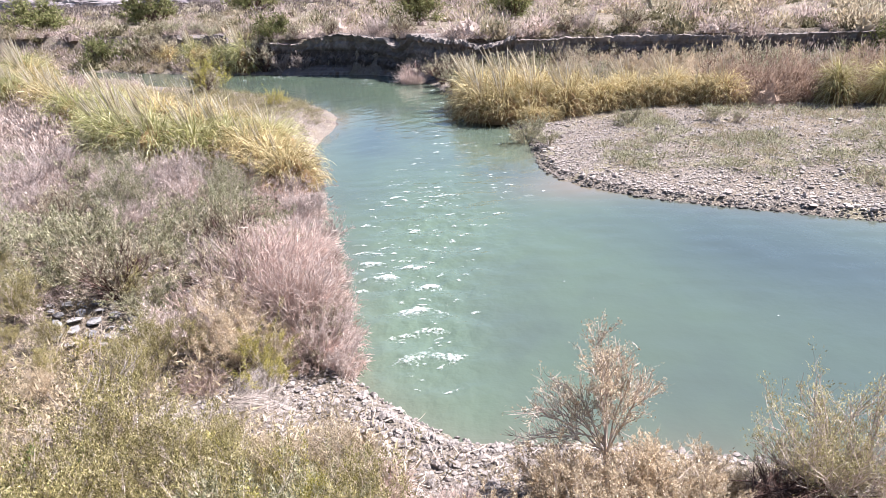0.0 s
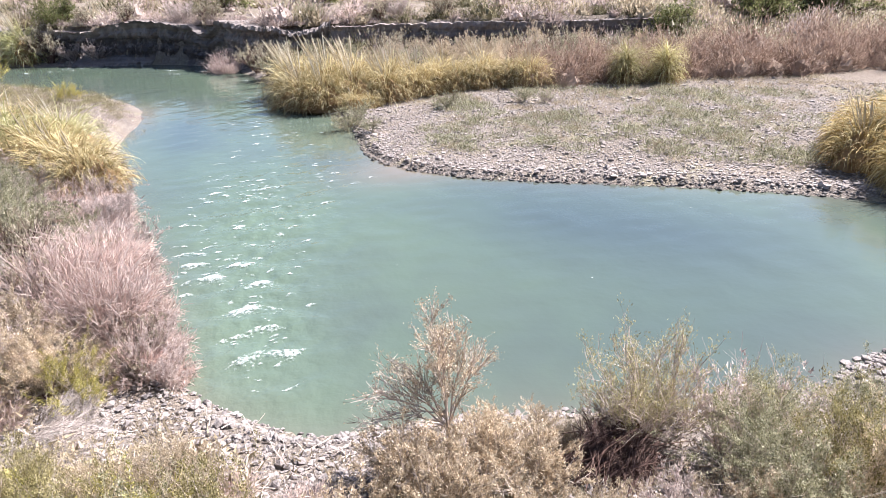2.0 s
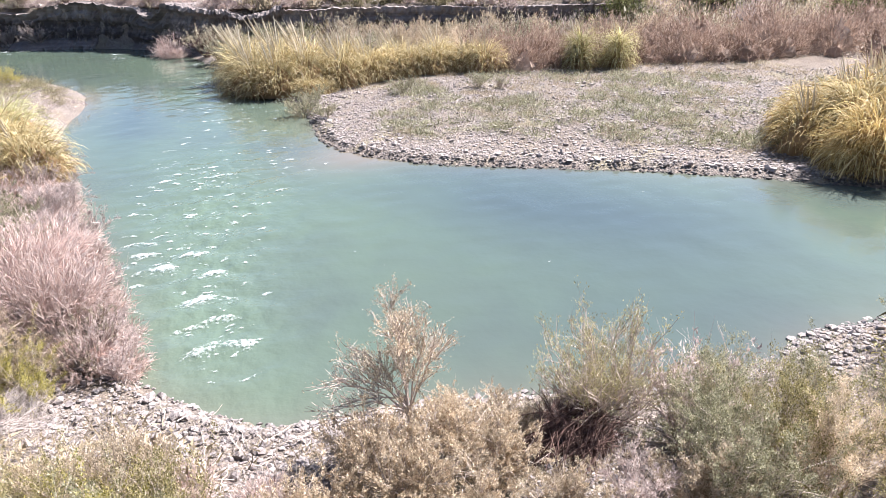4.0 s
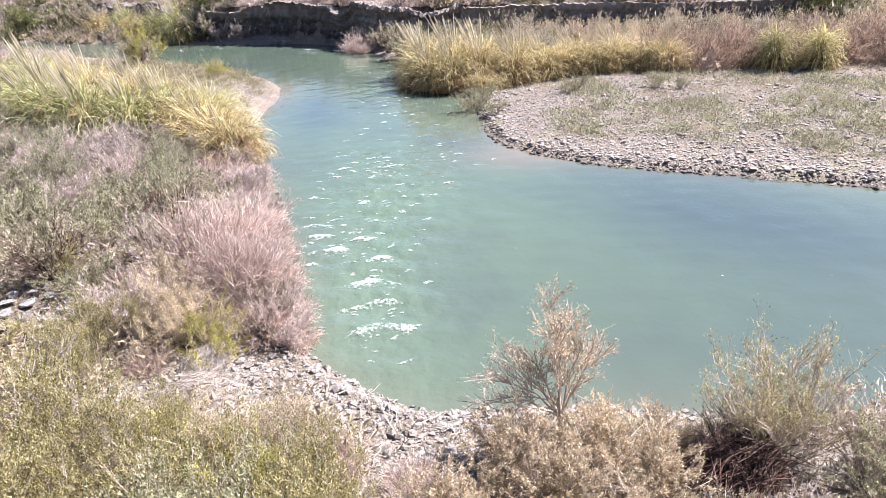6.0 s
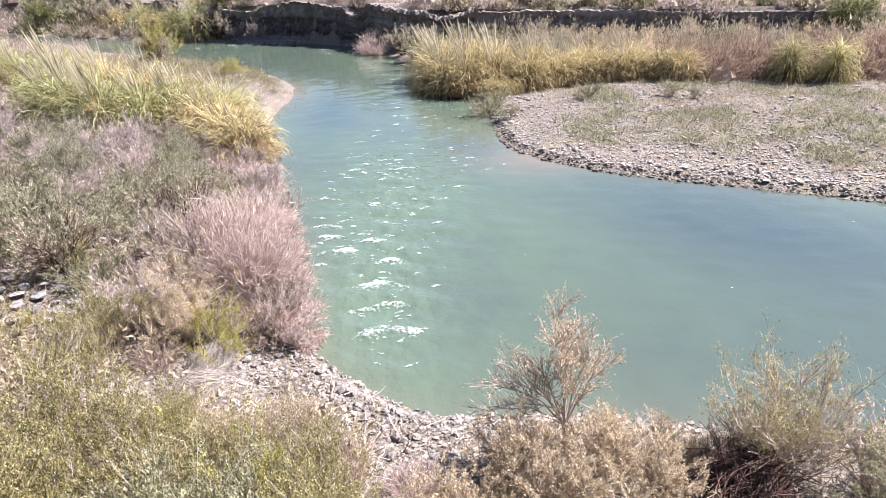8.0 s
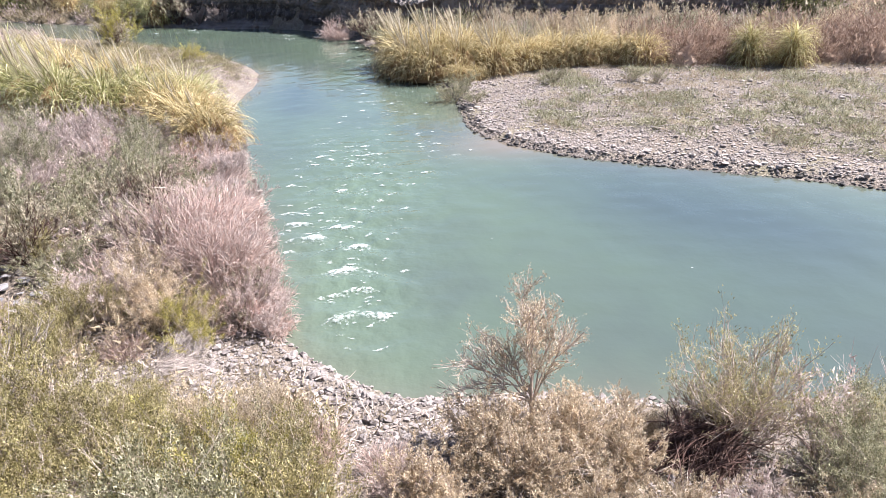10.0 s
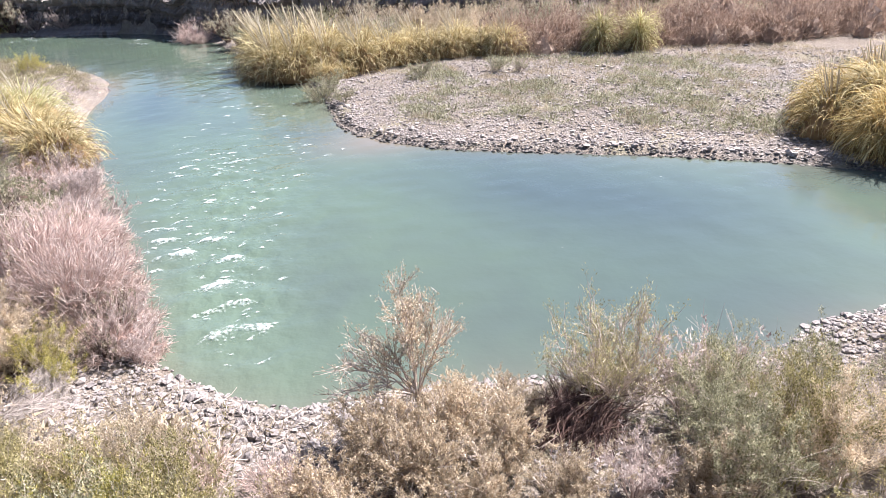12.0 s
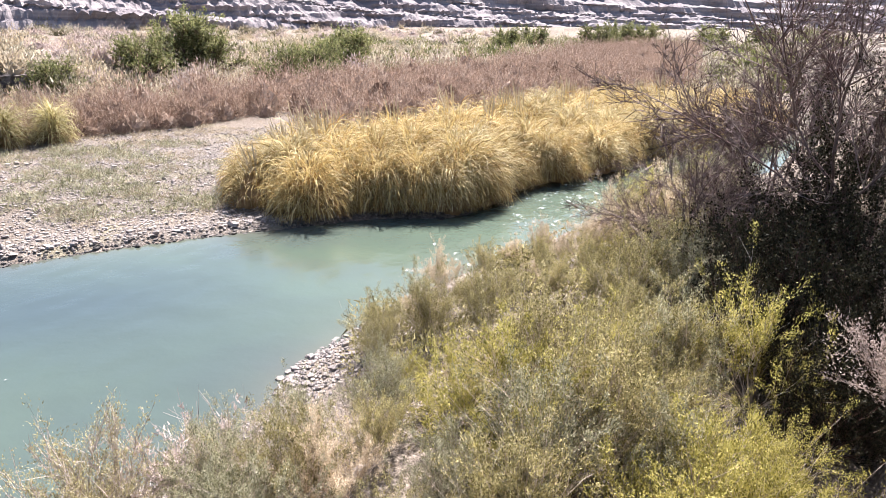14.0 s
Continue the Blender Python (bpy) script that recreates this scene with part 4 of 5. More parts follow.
FRONT = dict(height=1.5, radius=0.95, stems=14, twigs=100, fine=420, leaf=17000, leaf_long=0.033, leaf_wide=0.0072, stem_thick=0.010, dome=0.68, upright=0.45, sprays=240)
DRY = dict(height=1.0, radius=0.85, stems=14, twigs=110, fine=650, leaf=2200, leaf_long=0.06, leaf_wide=0.011, stem_thick=0.016, dome=0.5, upright=0.35, sprays=130)
KINDS = {
    "green_pampas_a": (pampas(1, PAMPAS_GREEN, 1.75, 0.95, 900, plumes=34, high=1.38, wide=0.010), "green and straw pampas grass clump with pale plumes", "grass"),
    "green_pampas_b": (pampas(2, PAMPAS_GREEN, 1.65, 1.0, 900, plumes=24, high=1.36, wide=0.010, stiff=0.3), "green and straw pampas grass clump with pale plumes", "grass"),
    "yellow_pampas": (pampas(3, PAMPAS_STRAW, 1.5, 1.0, 850, plumes=7, high=1.25, wide=0.010), "yellow pampas grass clump on the river bank", "grass"),
    "straw_pampas_a": (pampas(4, PAMPAS_STRAW, 1.6, 1.0, 850, plumes=26, high=1.38, wide=0.010), "straw-coloured pampas grass clump with many tall plumes", "grass"),
    "straw_pampas_b": (pampas(5, PAMPAS_STRAW, 1.55, 1.05, 850, plumes=14, high=1.35, wide=0.010), "straw-coloured pampas grass clump with many tall plumes", "grass"),
    "gold_pampas_a": (pampas(6, PAMPAS_GOLD, 1.75, 0.8, 1300, 0, wide=0.009, stiff=0.05), "golden pampas grass clump with drooping dry leaves", "grass"),
    "gold_pampas_b": (pampas(7, PAMPAS_GOLD, 1.6, 0.9, 1300, 0, wide=0.009, stiff=0.05), "golden pampas grass clump with drooping dry leaves", "grass"),
    "gold_pampas_c": (pampas(8, PAMPAS_STRAW, 1.65, 0.85, 1300, 0, wide=0.009, stiff=0.08), "pale golden pampas grass clump with dry brown skirt", "grass"),
    "plumed_pampas": (pampas(10, PAMPAS_GOLD, 1.65, 1.2, 700, 16, 1.4, stiff=0.05), "golden pampas grass clump with a row of tall pale plumes", "grass"),
    "mop_pampas": (pampas(9, PAMPAS_MIXED, 1.9, 0.3, 900, 3, 1.3, 0.010, stiff=0.05), "rounded green-gold pampas grass tuft beside the gravel", "grass"),
    "front_a": (shrub(20, BARK, LEAF_FRONT, **FRONT), "dusty olive-green willow-leaved shrub in dry soil", "shrub"),
    "front_b": (shrub(21, BARK, LEAF_YELLOW, **FRONT), "yellow-green willow-leaved shrub in dry soil", "shrub"),
    "front_c": (shrub(22, BARK, LEAF_GREY, **FRONT), "grey-green fine-leaved shrub in dry soil", "shrub"),
    "front_d": (shrub(23, BARK, LEAF_TAN, **FRONT), "half-dry tan and orange leaved shrub", "shrub"),
    "front_green": (shrub(27, BARK, LEAF_GREEN, **FRONT), "fresh green leafy shrub in dry soil", "shrub"),
    "tan_low": (shrub(24, BARK, LEAF_TAN, height=0.8, radius=0.7, stems=18, twigs=150, fine=480, leaf=12000, leaf_long=0.034, leaf_wide=0.008, sprays=340, stem_thick=0.011, dome=0.55, upright=0.3), "low dry orange-tan twiggy shrub", "shrub"),
    "airy": (slender_tree(25, BARK, LEAF_TAN), "small slender tree with bare pale branches and tan leaf tips", "tree"),
    "airy_green": (branched(26, BARK, LEAF_PALE, leaf=14000, leaf_long=0.028, leaf_wide=0.008, stem_thick=0.012, height=1.85, radius=1.15, stems=30, twigs=420, fine=2600, dome=0.34, upright=0.45, twig_long=0.24, fine_long=0.10, open_=0.5), "airy spreading shrub with tan-olive leaf tips", "shrub"),
    "dark_heap": (brush_heap(46, BARK_RED, 0.75, 0.7, 460), "heap of dark red dry stems on the stones", "brushwood"),
    "grey_heap": (brush_heap(47, BARK_DEAD, 0.7, 0.5, 200), "heap of grey dry stems beside the beach", "brushwood"),
    "mauve_ball": (shrub(48, MAUVE_FAR, MAUVE_FAR, "dry_shrub", **{**DRY, "leaf": 26000, "leaf_long": 0.028, "leaf_wide": 0.006, "fine": 1400, "sprays": 1300, "stem_thick": 0.009}), "rounded dense mauve dry shrub on the bluff", "shrub"),
    "mauve_a": (shrub(30, MAUVE, MAUVE, "dry_shrub", **DRY), "dry mauve-grey twiggy shrub", "shrub"),
    "mauve_b": (shrub(31, MAUVE, LEAF_GREY, "dry_shrub", **DRY), "dry mauve-grey twiggy shrub with sparse leaves", "shrub"),
    "olive_a": (shrub(32, OLIVE, LEAF_GREY, "dry_shrub", **{**DRY, "leaf": 3200}), "grey-olive dusty desert shrub", "shrub"),
    "olive_b": (shrub(33, BARK_RED, OLIVE, "dry_shrub", **{**DRY, "leaf": 2800}), "dark-stemmed olive desert shrub", "shrub"),
    "pink_broom": (broom(40, PINK, 1.9, 1.25, 420, 1500), "pink-tan dry broom shrub leaning over the bank", "shrub"),
    "pink_low": (broom(41, PINK, 0.85, 0.75, 160, 700), "low dry pinkish broom shrub", "shrub"),
    "shade_shrub": (shrub(44, BARK_RED, LEAF_SHADE, **{**FRONT, "leaf": 6000, "leaf_wide": 0.016}), "shrub coloured near-black to paint the shade under the bare tree", "shrub"),
    "dead_shrub": (branched(45, BARK_DEAD, None, leaf=0, stem_thick=0.018, height=1.6, radius=1.0, stems=9, twigs=38, fine=60, dome=0.35, upright=0.2, open_=0.6), "dead shrub of bare pale branches", "shrub"),
    "tree_a": (shrub(50, BARK_RED, LEAF_TREE, "tree", height=3.2, radius=1.9, stems=16, twigs=130, fine=900, leaf=9000, leaf_long=0.16, leaf_wide=0.04, stem_thick=0.05, dome=0.75, upright=0.15, trunk=0.3), "small dark green desert tree on the plain", "tree"),
    "tree_b": (shrub(51, BARK_RED, LEAF_TREE, "tree", height=2.6, radius=2.0, stems=18, twigs=140, fine=900, leaf=8500, leaf_long=0.16, leaf_wide=0.04, stem_thick=0.05, dome=0.8, upright=0.1, trunk=0.2), "low spreading green desert tree on the plain", "tree"),
}


def scatter(rng, count, box, gap, allow):
    """Random plan places in a box, at least gap apart, where allow(x, y) holds."""
    out = np.zeros((0, 2))
    tries = rng.uniform((box[0], box[2]), (box[1], box[3]), (count * 14, 2))
    ok = allow(tries[:, 0], tries[:, 1])
    for p in tries[ok]:
        if len(out) == 0 or np.hypot(*(out - p).T).min() > gap:
            out = np.concatenate([out, p[None]])
            if len(out) >= count:
                break
    return out


random.seed(5)
# left bank: pampas
for kind, x, y, size in (("green_pampas_a", -9.3, 21.6, 1.2), ("green_pampas_b", -8.1, 21.9, 1.15), ("green_pampas_a", -10.6, 22.6, 1.2), ("green_pampas_b", -11.8, 24.0, 1.15),
                         ("green_pampas_a", -13.4, 27.8, 1.25), ("green_pampas_b", -15.8, 29.6, 1.2), ("green_pampas_a", -7.2, 22.4, 1.1), ("yellow_pampas", -6.1, 21.4, 1.15),
                         ("yellow_pampas", -5.2, 20.2, 1.1), ("yellow_pampas", -4.5, 19.2, 1.0), ("green_pampas_b", -5.9, 23.4, 1.0), ("straw_pampas_b", -7.6, 24.6, 1.05),
                         ("straw_pampas_a", -9.2, 26.0, 1.1), ("straw_pampas_a", -11.2, 27.2, 1.1), ("straw_pampas_b", -14.2, 31.5, 1.1), ("straw_pampas_a", -18.2, 32.5, 1.2),
                         ("green_pampas_b", -23.5, 38.0, 1.25), ("straw_pampas_a", -25.5, 43.0, 1.4), ("green_pampas_a", -28.0, 47.0, 1.5), ("straw_pampas_b", -30.0, 51.0, 1.5),
                         ("straw_pampas_b", -20.8, 36.0, 1.2)):
    set_plant(kind, x, y, size, group="pampas on the left bank")
for kind, x, y, size in (("green_pampas_a", -22.5, 65.5, 1.5), ("yellow_pampas", -20.5, 63.0, 1.5), ("green_pampas_b", -18.5, 61.5, 1.5), ("green_pampas_a", -16.2, 59.8, 1.7), ("straw_pampas_b", -26, 67.5, 1.4)):
    set_plant(kind, x, y, size, group="pampas under the far bank")
# far bank: the long straw row and the two tufts
for kind, x, y, size in (("straw_pampas_a", 2.3, 31.9, 1.25), ("straw_pampas_b", 3.2, 30.9, 1.15), ("straw_pampas_a", 3.6, 32.6, 1.4), ("straw_pampas_b", 4.6, 31.2, 1.2), ("straw_pampas_a", 5.0, 33.0, 1.35),
                         ("straw_pampas_b", 2.5, 33.8, 1.35), ("straw_pampas_a", 2.2, 35.6, 1.3), ("straw_pampas_a", 6.2, 31.2, 1.1), ("straw_pampas_b", 6.8, 32.6, 1.2), ("straw_pampas_a", 7.7, 31.4, 1.0),
                         ("yellow_pampas", 8.6, 31.6, 1.0), ("straw_pampas_a", 9.4, 32.4, 1.05), ("yellow_pampas", 9.8, 31.4, 1.0), ("yellow_pampas", 10.9, 31.2, 0.98), ("straw_pampas_a", 11.4, 32.2, 1.0),
                         ("yellow_pampas", 12.3, 30.9, 0.95), ("straw_pampas_b", 13.2, 30.3, 0.95), ("yellow_pampas", 13.0, 31.0, 0.9), ("yellow_pampas", 4.4, 29.8, 0.6), ("yellow_pampas", 5.2, 30.1, 0.5)):
    set_plant(kind, x, y, size, group="pampas row on the far bank")
for x, y, size in ((17.3, 28.4, 1.08), (18.95, 27.9, 1.06)):
    set_plant("mop_pampas", x, y, size, group="pampas tufts beside the gravel")
# the golden stand on the far bank
rng = np.random.default_rng(8)
STAND = np.array([(17.0, 14.8), (16.9, 13.8), (17.3, 12.8), (18.2, 11.7), (19.1, 10.4), (19.5, 9.5), (21, 8.5), (24, 8.3), (26.6, 7.3), (29, 6.0), (36, 3.2), (46, -1), (52, 2), (46, 9), (38, 12), (29, 14.5), (22, 16.5), (17.2, 16.6)])
for x, y in scatter(rng, 190, (14, 52, -1, 18), 1.0, lambda x, y: inside(x, y, STAND)):
    kind = rng.choice(["gold_pampas_a", "gold_pampas_b", "gold_pampas_c"], p=[0.42, 0.36, 0.22])
    behind = (x - 16) * 0.05 + y > 14.3 - 0.42 * max(0.0, x - 24)
    kind = "plumed_pampas" if behind and rng.uniform() < 0.7 else kind
    set_plant(str(kind), x, y, rng.uniform(0.72, 1.45), group="golden pampas stand", sink=0.05)

for n, (x, y) in enumerate(FAR[(FAR[:, 0] > 15.4) & (FAR[:, 0] < 30)][::2]):
    set_plant(("gold_pampas_a", "gold_pampas_c", "gold_pampas_b")[n % 3], x + 0.7 + random.uniform(-0.25, 0.25), y + 0.7 + random.uniform(-0.3, 0.3), random.uniform(0.6, 1.3), tall=random.uniform(0.85, 1.2), group="golden pampas stand", sink=0.05)

# pink broom along the left bank, and the low shrubs behind it
for kind, x, y, size in (("pink_broom", -2.8, 10.6, 0.76), ("pink_broom", -3.5, 11.5, 0.84), ("pink_broom", -3.1, 12.5, 0.72), ("tan_low", -3.7, 10.2, 1.1), ("mauve_a", -4.3, 11.6, 1.0), ("pink_low", -2.2, 9.75, 0.9), ("tan_low", -2.9, 9.5, 0.7), ("olive_b", -2.15, 10.1, 0.6), ("olive_b", -2.3, 9.45, 0.45), ("pink_low", -2.6, 11.2, 1.2),
                         ("pink_low", -2.9, 13.4, 1.0), ("front_d", -3.4, 9.2, 0.7), ("front_b", -2.8, 8.9, 0.6), ("mauve_a", -4.3, 9.4, 0.9), ("pink_low", -4.4, 10.3, 1.0)):
    set_plant(kind, x, y, size, group="shrubs on the left bank")


for n, (x, y) in enumerate(NEAR[(NEAR[:, 1] > 9.4) & (NEAR[:, 1] < 24) & (NEAR[:, 0] < 0)]):
    for step in (0.12, 0.55):
        set_plant(("pink_low", "mauve_a", "pink_low", "pink_low")[(n + int(step * 9)) % 4], x - step + random.uniform(-0.1, 0.1), y + random.uniform(-0.2, 0.2), random.uniform(0.55, 0.85), group="shrubs on the left bank", sink=0.12)


def left_bank(x, y):
    d, dn, df, dt = shore(x, y)
    return (d > 0.15) & (dn < df) & (x < -0.9) & (x > -0.83 * y - 1.5)


SLABS = np.array([(-7.4, 11.2), (-6.4, 11.3), (-5.1, 10.6), (-4.9, 9.6), (-6.4, 9.5)])
BEACH = np.array([(-3.9, 7.2), (-3.3, 8.8), (-1.6, 9.6), (-0.2, 8.4), (1.5, 7.9), (1.2, 6.6), (0.8, 5.4), (-0.1, 5.7), (-1.5, 7.0)])
for x, y in scatter(rng, 135, (-20, -2.3, 11.2, 23), 0.82, lambda x, y: left_bank(x, y) & (y < 20.8 + 0.15 * (x + 9)) & ~inside(x, y, SLABS) & ~((x > -4.2) & (y < 12.6))):
    near_bank = x > -0.28 * y - 0.4
    mauve = ripple(np.array([x]), np.array([y]), 7, 31)[0] + (y - 16) * 0.12
    if near_bank:
        kind = rng.choice(["pink_low", "mauve_a", "olive_a"], p=[0.6, 0.25, 0.15])
    elif mauve > 0:
        kind = rng.choice(["mauve_a", "mauve_b", "pink_low", "olive_a"], p=[0.4, 0.3, 0.15, 0.15])
    else:
        kind = rng.choice(["olive_a", "olive_b", "mauve_b", "front_c"], p=[0.4, 0.27, 0.23, 0.10])
    set_plant(str(kind), x, y, rng.uniform(0.75, 1.15) * (0.8 if near_bank else 1.0), group="dry shrubs on the left bank")
for x, y in scatter(rng, 58, (-13, -3.6, 7.2, 11.8), 0.62, lambda x, y: left_bank(x, y) & ~inside(x, y, SLABS) & ~inside(x, y, BEACH) & (y > 7.3 + 0.22 * np.clip(-x - 3.2, 0, 9))):
    set_plant(str(rng.choice(["front_a", "front_b", "front_d", "mauve_a", "pink_low"], p=[0.3, 0.14, 0.2, 0.2, 0.16]) if y < 9.7 else rng.choice(["front_d", "mauve_a", "pink_low", "front_a", "olive_a"])), x, y, rng.uniform(0.45, 0.68) * (0.55 if -7.2 < x < -4.4 and 7.9 < y < 9.7 else 1.0), group="dry shrubs on the left bank")
# the leafy belt below the camera on the left
for x, y in scatter(np.random.default_rng(91), 58, (-9.5, -1.0, 3.4, 9.3), 0.68, lambda x, y: left_bank(x, y) & ~inside(x, y, BEACH) & ~inside(x, y, SLABS) & (np.hypot(x + 4.8, y - 6.7) > 0.85) & (x < -1.1 - 0.6 * (y - 4.5)) & (y < 6.8 + 0.22 * np.clip(-x - 3.2, 0, 9))):
    kind = rng.choice(["front_a", "front_b", "front_c", "front_d"], p=[0.50, 0.10, 0.16, 0.24])
    set_plant(str(kind), x, y, rng.uniform(0.52, 1.0) * (0.75 if x > -3.4 and y > 5.4 else 1.0), group="leafy shrubs below the camera")
for x, y, size in ((-4.6, 6.7, 0.85), (-5.1, 6.4, 0.7)):
    set_plant("dead_shrub", x, y, size, group="leafy shrubs below the camera")

for kind, x, y, size in (("tan_low", -1.3, 6.5, 0.7), ("pink_low", -0.8, 6.1, 0.6), ("front_a", -0.9, 5.1, 0.7), ("front_a", -2.0, 5.6, 0.6), ("front_a", -2.6, 6.1, 0.55), ("front_b", -1.6, 4.9, 0.75), ("front_a", -2.3, 4.9, 0.8), ("pink_low", 0.0, 5.5, 0.6), ("front_d", -1.4, 5.6, 0.62), ("tan_low", 0.4, 5.0, 0.8), ("front_green", -5.0, 5.0, 0.85), ("front_green", -4.3, 4.6, 0.75),
                         ("front_a", -0.8, 4.4, 0.7), ("olive_b", -3.3, 9.1, 0.6)):
    set_plant(kind, x, y, size, group="leafy shrubs below the camera")

# the shrubs between the camera and the pool
for kind, x, y, size in (("airy", 1.8, 6.25, 0.98), ("tan_low", 1.3, 5.85, 0.9), ("tan_low", 2.1, 5.8, 0.95), ("tan_low", 1.15, 5.5, 1.0), ("tan_low", 2.7, 6.0, 0.5), ("tan_low", 3.2, 5.9, 0.5), ("tan_low", 1.5, 5.1, 1.0), ("tan_low", 2.4, 5.1, 0.9),
                         ("airy_green", 4.2, 5.7, 0.9), ("mauve_a", 4.0, 5.9, 0.9), ("mauve_a", 5.1, 5.4, 1.1), ("front_c", 4.6, 4.3, 0.7), ("front_a", 5.3, 3.9, 0.8), ("tan_low", 2.5, 6.5, 0.6), ("tan_low", 0.6, 4.6, 0.6), ("tan_low", 1.2, 4.2, 0.65), ("tan_low", 1.9, 4.3, 0.7), ("dead_shrub", 1.3, 4.9, 0.45), ("tan_low", 2.7, 4.2, 0.75), ("mauve_a", 3.4, 4.0, 0.6), ("mauve_a", 0.2, 4.9, 0.5), ("tan_low", 3.0, 6.4, 0.5), ("olive_b", 3.6, 5.9, 0.5), ("front_c", 4.4, 3.6, 0.7), ("tan_low", 4.0, 3.8, 0.9), ("front_c", 5.0, 4.9, 0.75), ("airy_green", 5.3, 4.9, 0.62)):
    set_plant(kind, x, y, size, turn=0 if kind == "airy" else None, group="shrubs at the pool's edge")
set_plant("dark_heap", 3.55, 5.35, 1.0, turn=20, group="brushwood by the water")
set_plant("grey_heap", -2.95, 8.45, 0.8, turn=70, group="brushwood by the water")
set_plant("grey_heap", -2.9, 7.75, 0.7, turn=10, group="brushwood by the water")


def right_belt(x, y):
    d, dn, df, dt = shore(x, y)
    margin = 0.5 + 1.0 * np.exp(-((x - 7.4) / 2.1) ** 2)
    return (d > margin) & (dn < df) & (y > -2.6 + 0.1 * x) & (x + 0.55 * y > 6.7 - 0.35 * np.clip(4 - y, 0, 9) + 1.0 * (y < 1.2)) & (x > 3.6) & (x < 17) & ~((x > 10.6) & (y < 0.9)) & ~((x > 8.5) & (y < 0.3)) & (np.hypot(x - 8.6, y + 2.0) > 1.5) & ~((y > 4.3) & (x < 6.4))


rng = np.random.default_rng(31)
for x, y in scatter(rng, 118, (3.6, 20, -2.4, 6.4), 0.80, right_belt):
    tone = ripple(np.array([x]), np.array([y]), 5, 77)[0]
    if y > 2.9 and x > 8.5:
        kind = rng.choice(["front_d", "tan_low", "front_a"], p=[0.2, 0.35, 0.45])
    elif x < 8.5 and y < 2.5:
        kind = rng.choice(["front_b", "front_c", "front_a", "front_d"], p=[0.2, 0.26, 0.38, 0.16])
    else:
        kind = rng.choice(["front_a", "front_b", "front_c", "front_d", "olive_b"], p=[0.42, 0.16, 0.1, 0.22, 0.1])
    set_plant(str(kind), x, y, rng.uniform(0.62, 1.15) * (0.6 if y > 2.2 + 0.25 * (x - 4) and x < 8.4 else 0.62 if x > 10.5 and y > 2.2 else 0.75 if y > 2.9 and x > 8 else 1.0), group="leafy shrubs on the right bank")
for x, y, size in ((7.0, -0.6, 0.72), (7.6, -0.9, 0.72), (6.5, -0.3, 0.68), (7.5, 0.0, 0.66), (6.6, -1.0, 0.7)):
    set_plant("front_b", x, y, size, group="leafy shrubs on the right bank")
set_plant("front_b", 10.0, -0.6, 1.15, group="leafy shrubs on the right bank")
set_plant("front_c", 9.5, 0.4, 0.95, group="leafy shrubs on the right bank")
set_plant("mauve_ball", 8.3, -2.33, 1.35, group="leafy shrubs on the right bank")


# the bare tree, and shrubs whose near-black leaves paint the shaded hollow below it
def bare_tree(seed):
    rng = np.random.default_rng(seed)
    root = new("bare_tree")
    a = np.linspace(0, 2 * np.pi, 9, endpoint=False) + rng.uniform(0, 0.5, 9)
    tip = np.stack([2.9 * np.cos(a) * rng.uniform(0.5, 1.1, 9), 2.9 * np.sin(a) * rng.uniform(0.5, 1.1, 9), rng.uniform(2.4, 6.0, 9)], -1)
    s = np.linspace(0, 1, 7)[None, :, None]
    mid = tip * np.array([0.25, 0.25, 0.55])
    limb = np.array([0, 0, 0.9]) * (1 - s) ** 2 + 2 * mid[:, None] * s * (1 - s) + tip[:, None] * s * s
    limb[:, 1:] += rng.normal(size=limb[:, 1:].shape) * 0.09
    trunk = np.array([[[0, 0, -0.2], [0.05, 0.0, 0.5], [0.0, 0.05, 1.1]]])
    part("trunk", tubes(trunk, np.array([[0.15, 0.12, 0.09]]), 9), BARK_TREE, root)
    for n in range(len(limb)):
        one = limb[n:n + 1]
        two = grow(rng, one, 11, 1.7, 0.55, 0.08, k=5, low=0.3)
        three = grow(rng, two, 85, 0.85, 0.5, 0.12)
        four = grow(rng, three, 520, 0.36, 0.55, 0.1, k=3)
        arm = part("limb", tubes(one, taper(one, 0.034, 0.010), 6), BARK_TREE, root)
        tagged(part("branchwork", joined([tubes(two, taper(two, 0.015, 0.006), 4), tubes(three, taper(three, 0.009, 0.004), 3)]), BARK_TREE, arm), kind="stuff")
        side = unit(np.cross(four[:, -1] - four[:, 0], rng.normal(size=(len(four), 3))))
        tagged(part("brush", ribbons(four, taper(four, 0.007, 0.004), side), BARK_TREE, arm), kind="stuff")
        i = rng.integers(len(four), size=320)
        tagged(part("foliage", leaves(four[i, 2], unit(rng.normal(size=(320, 3))), rng.uniform(0.03, 0.07, 320), rng.uniform(0.008, 0.016, 320), rng), SCRUB_DARK, arm), kind="stuff")
    return root


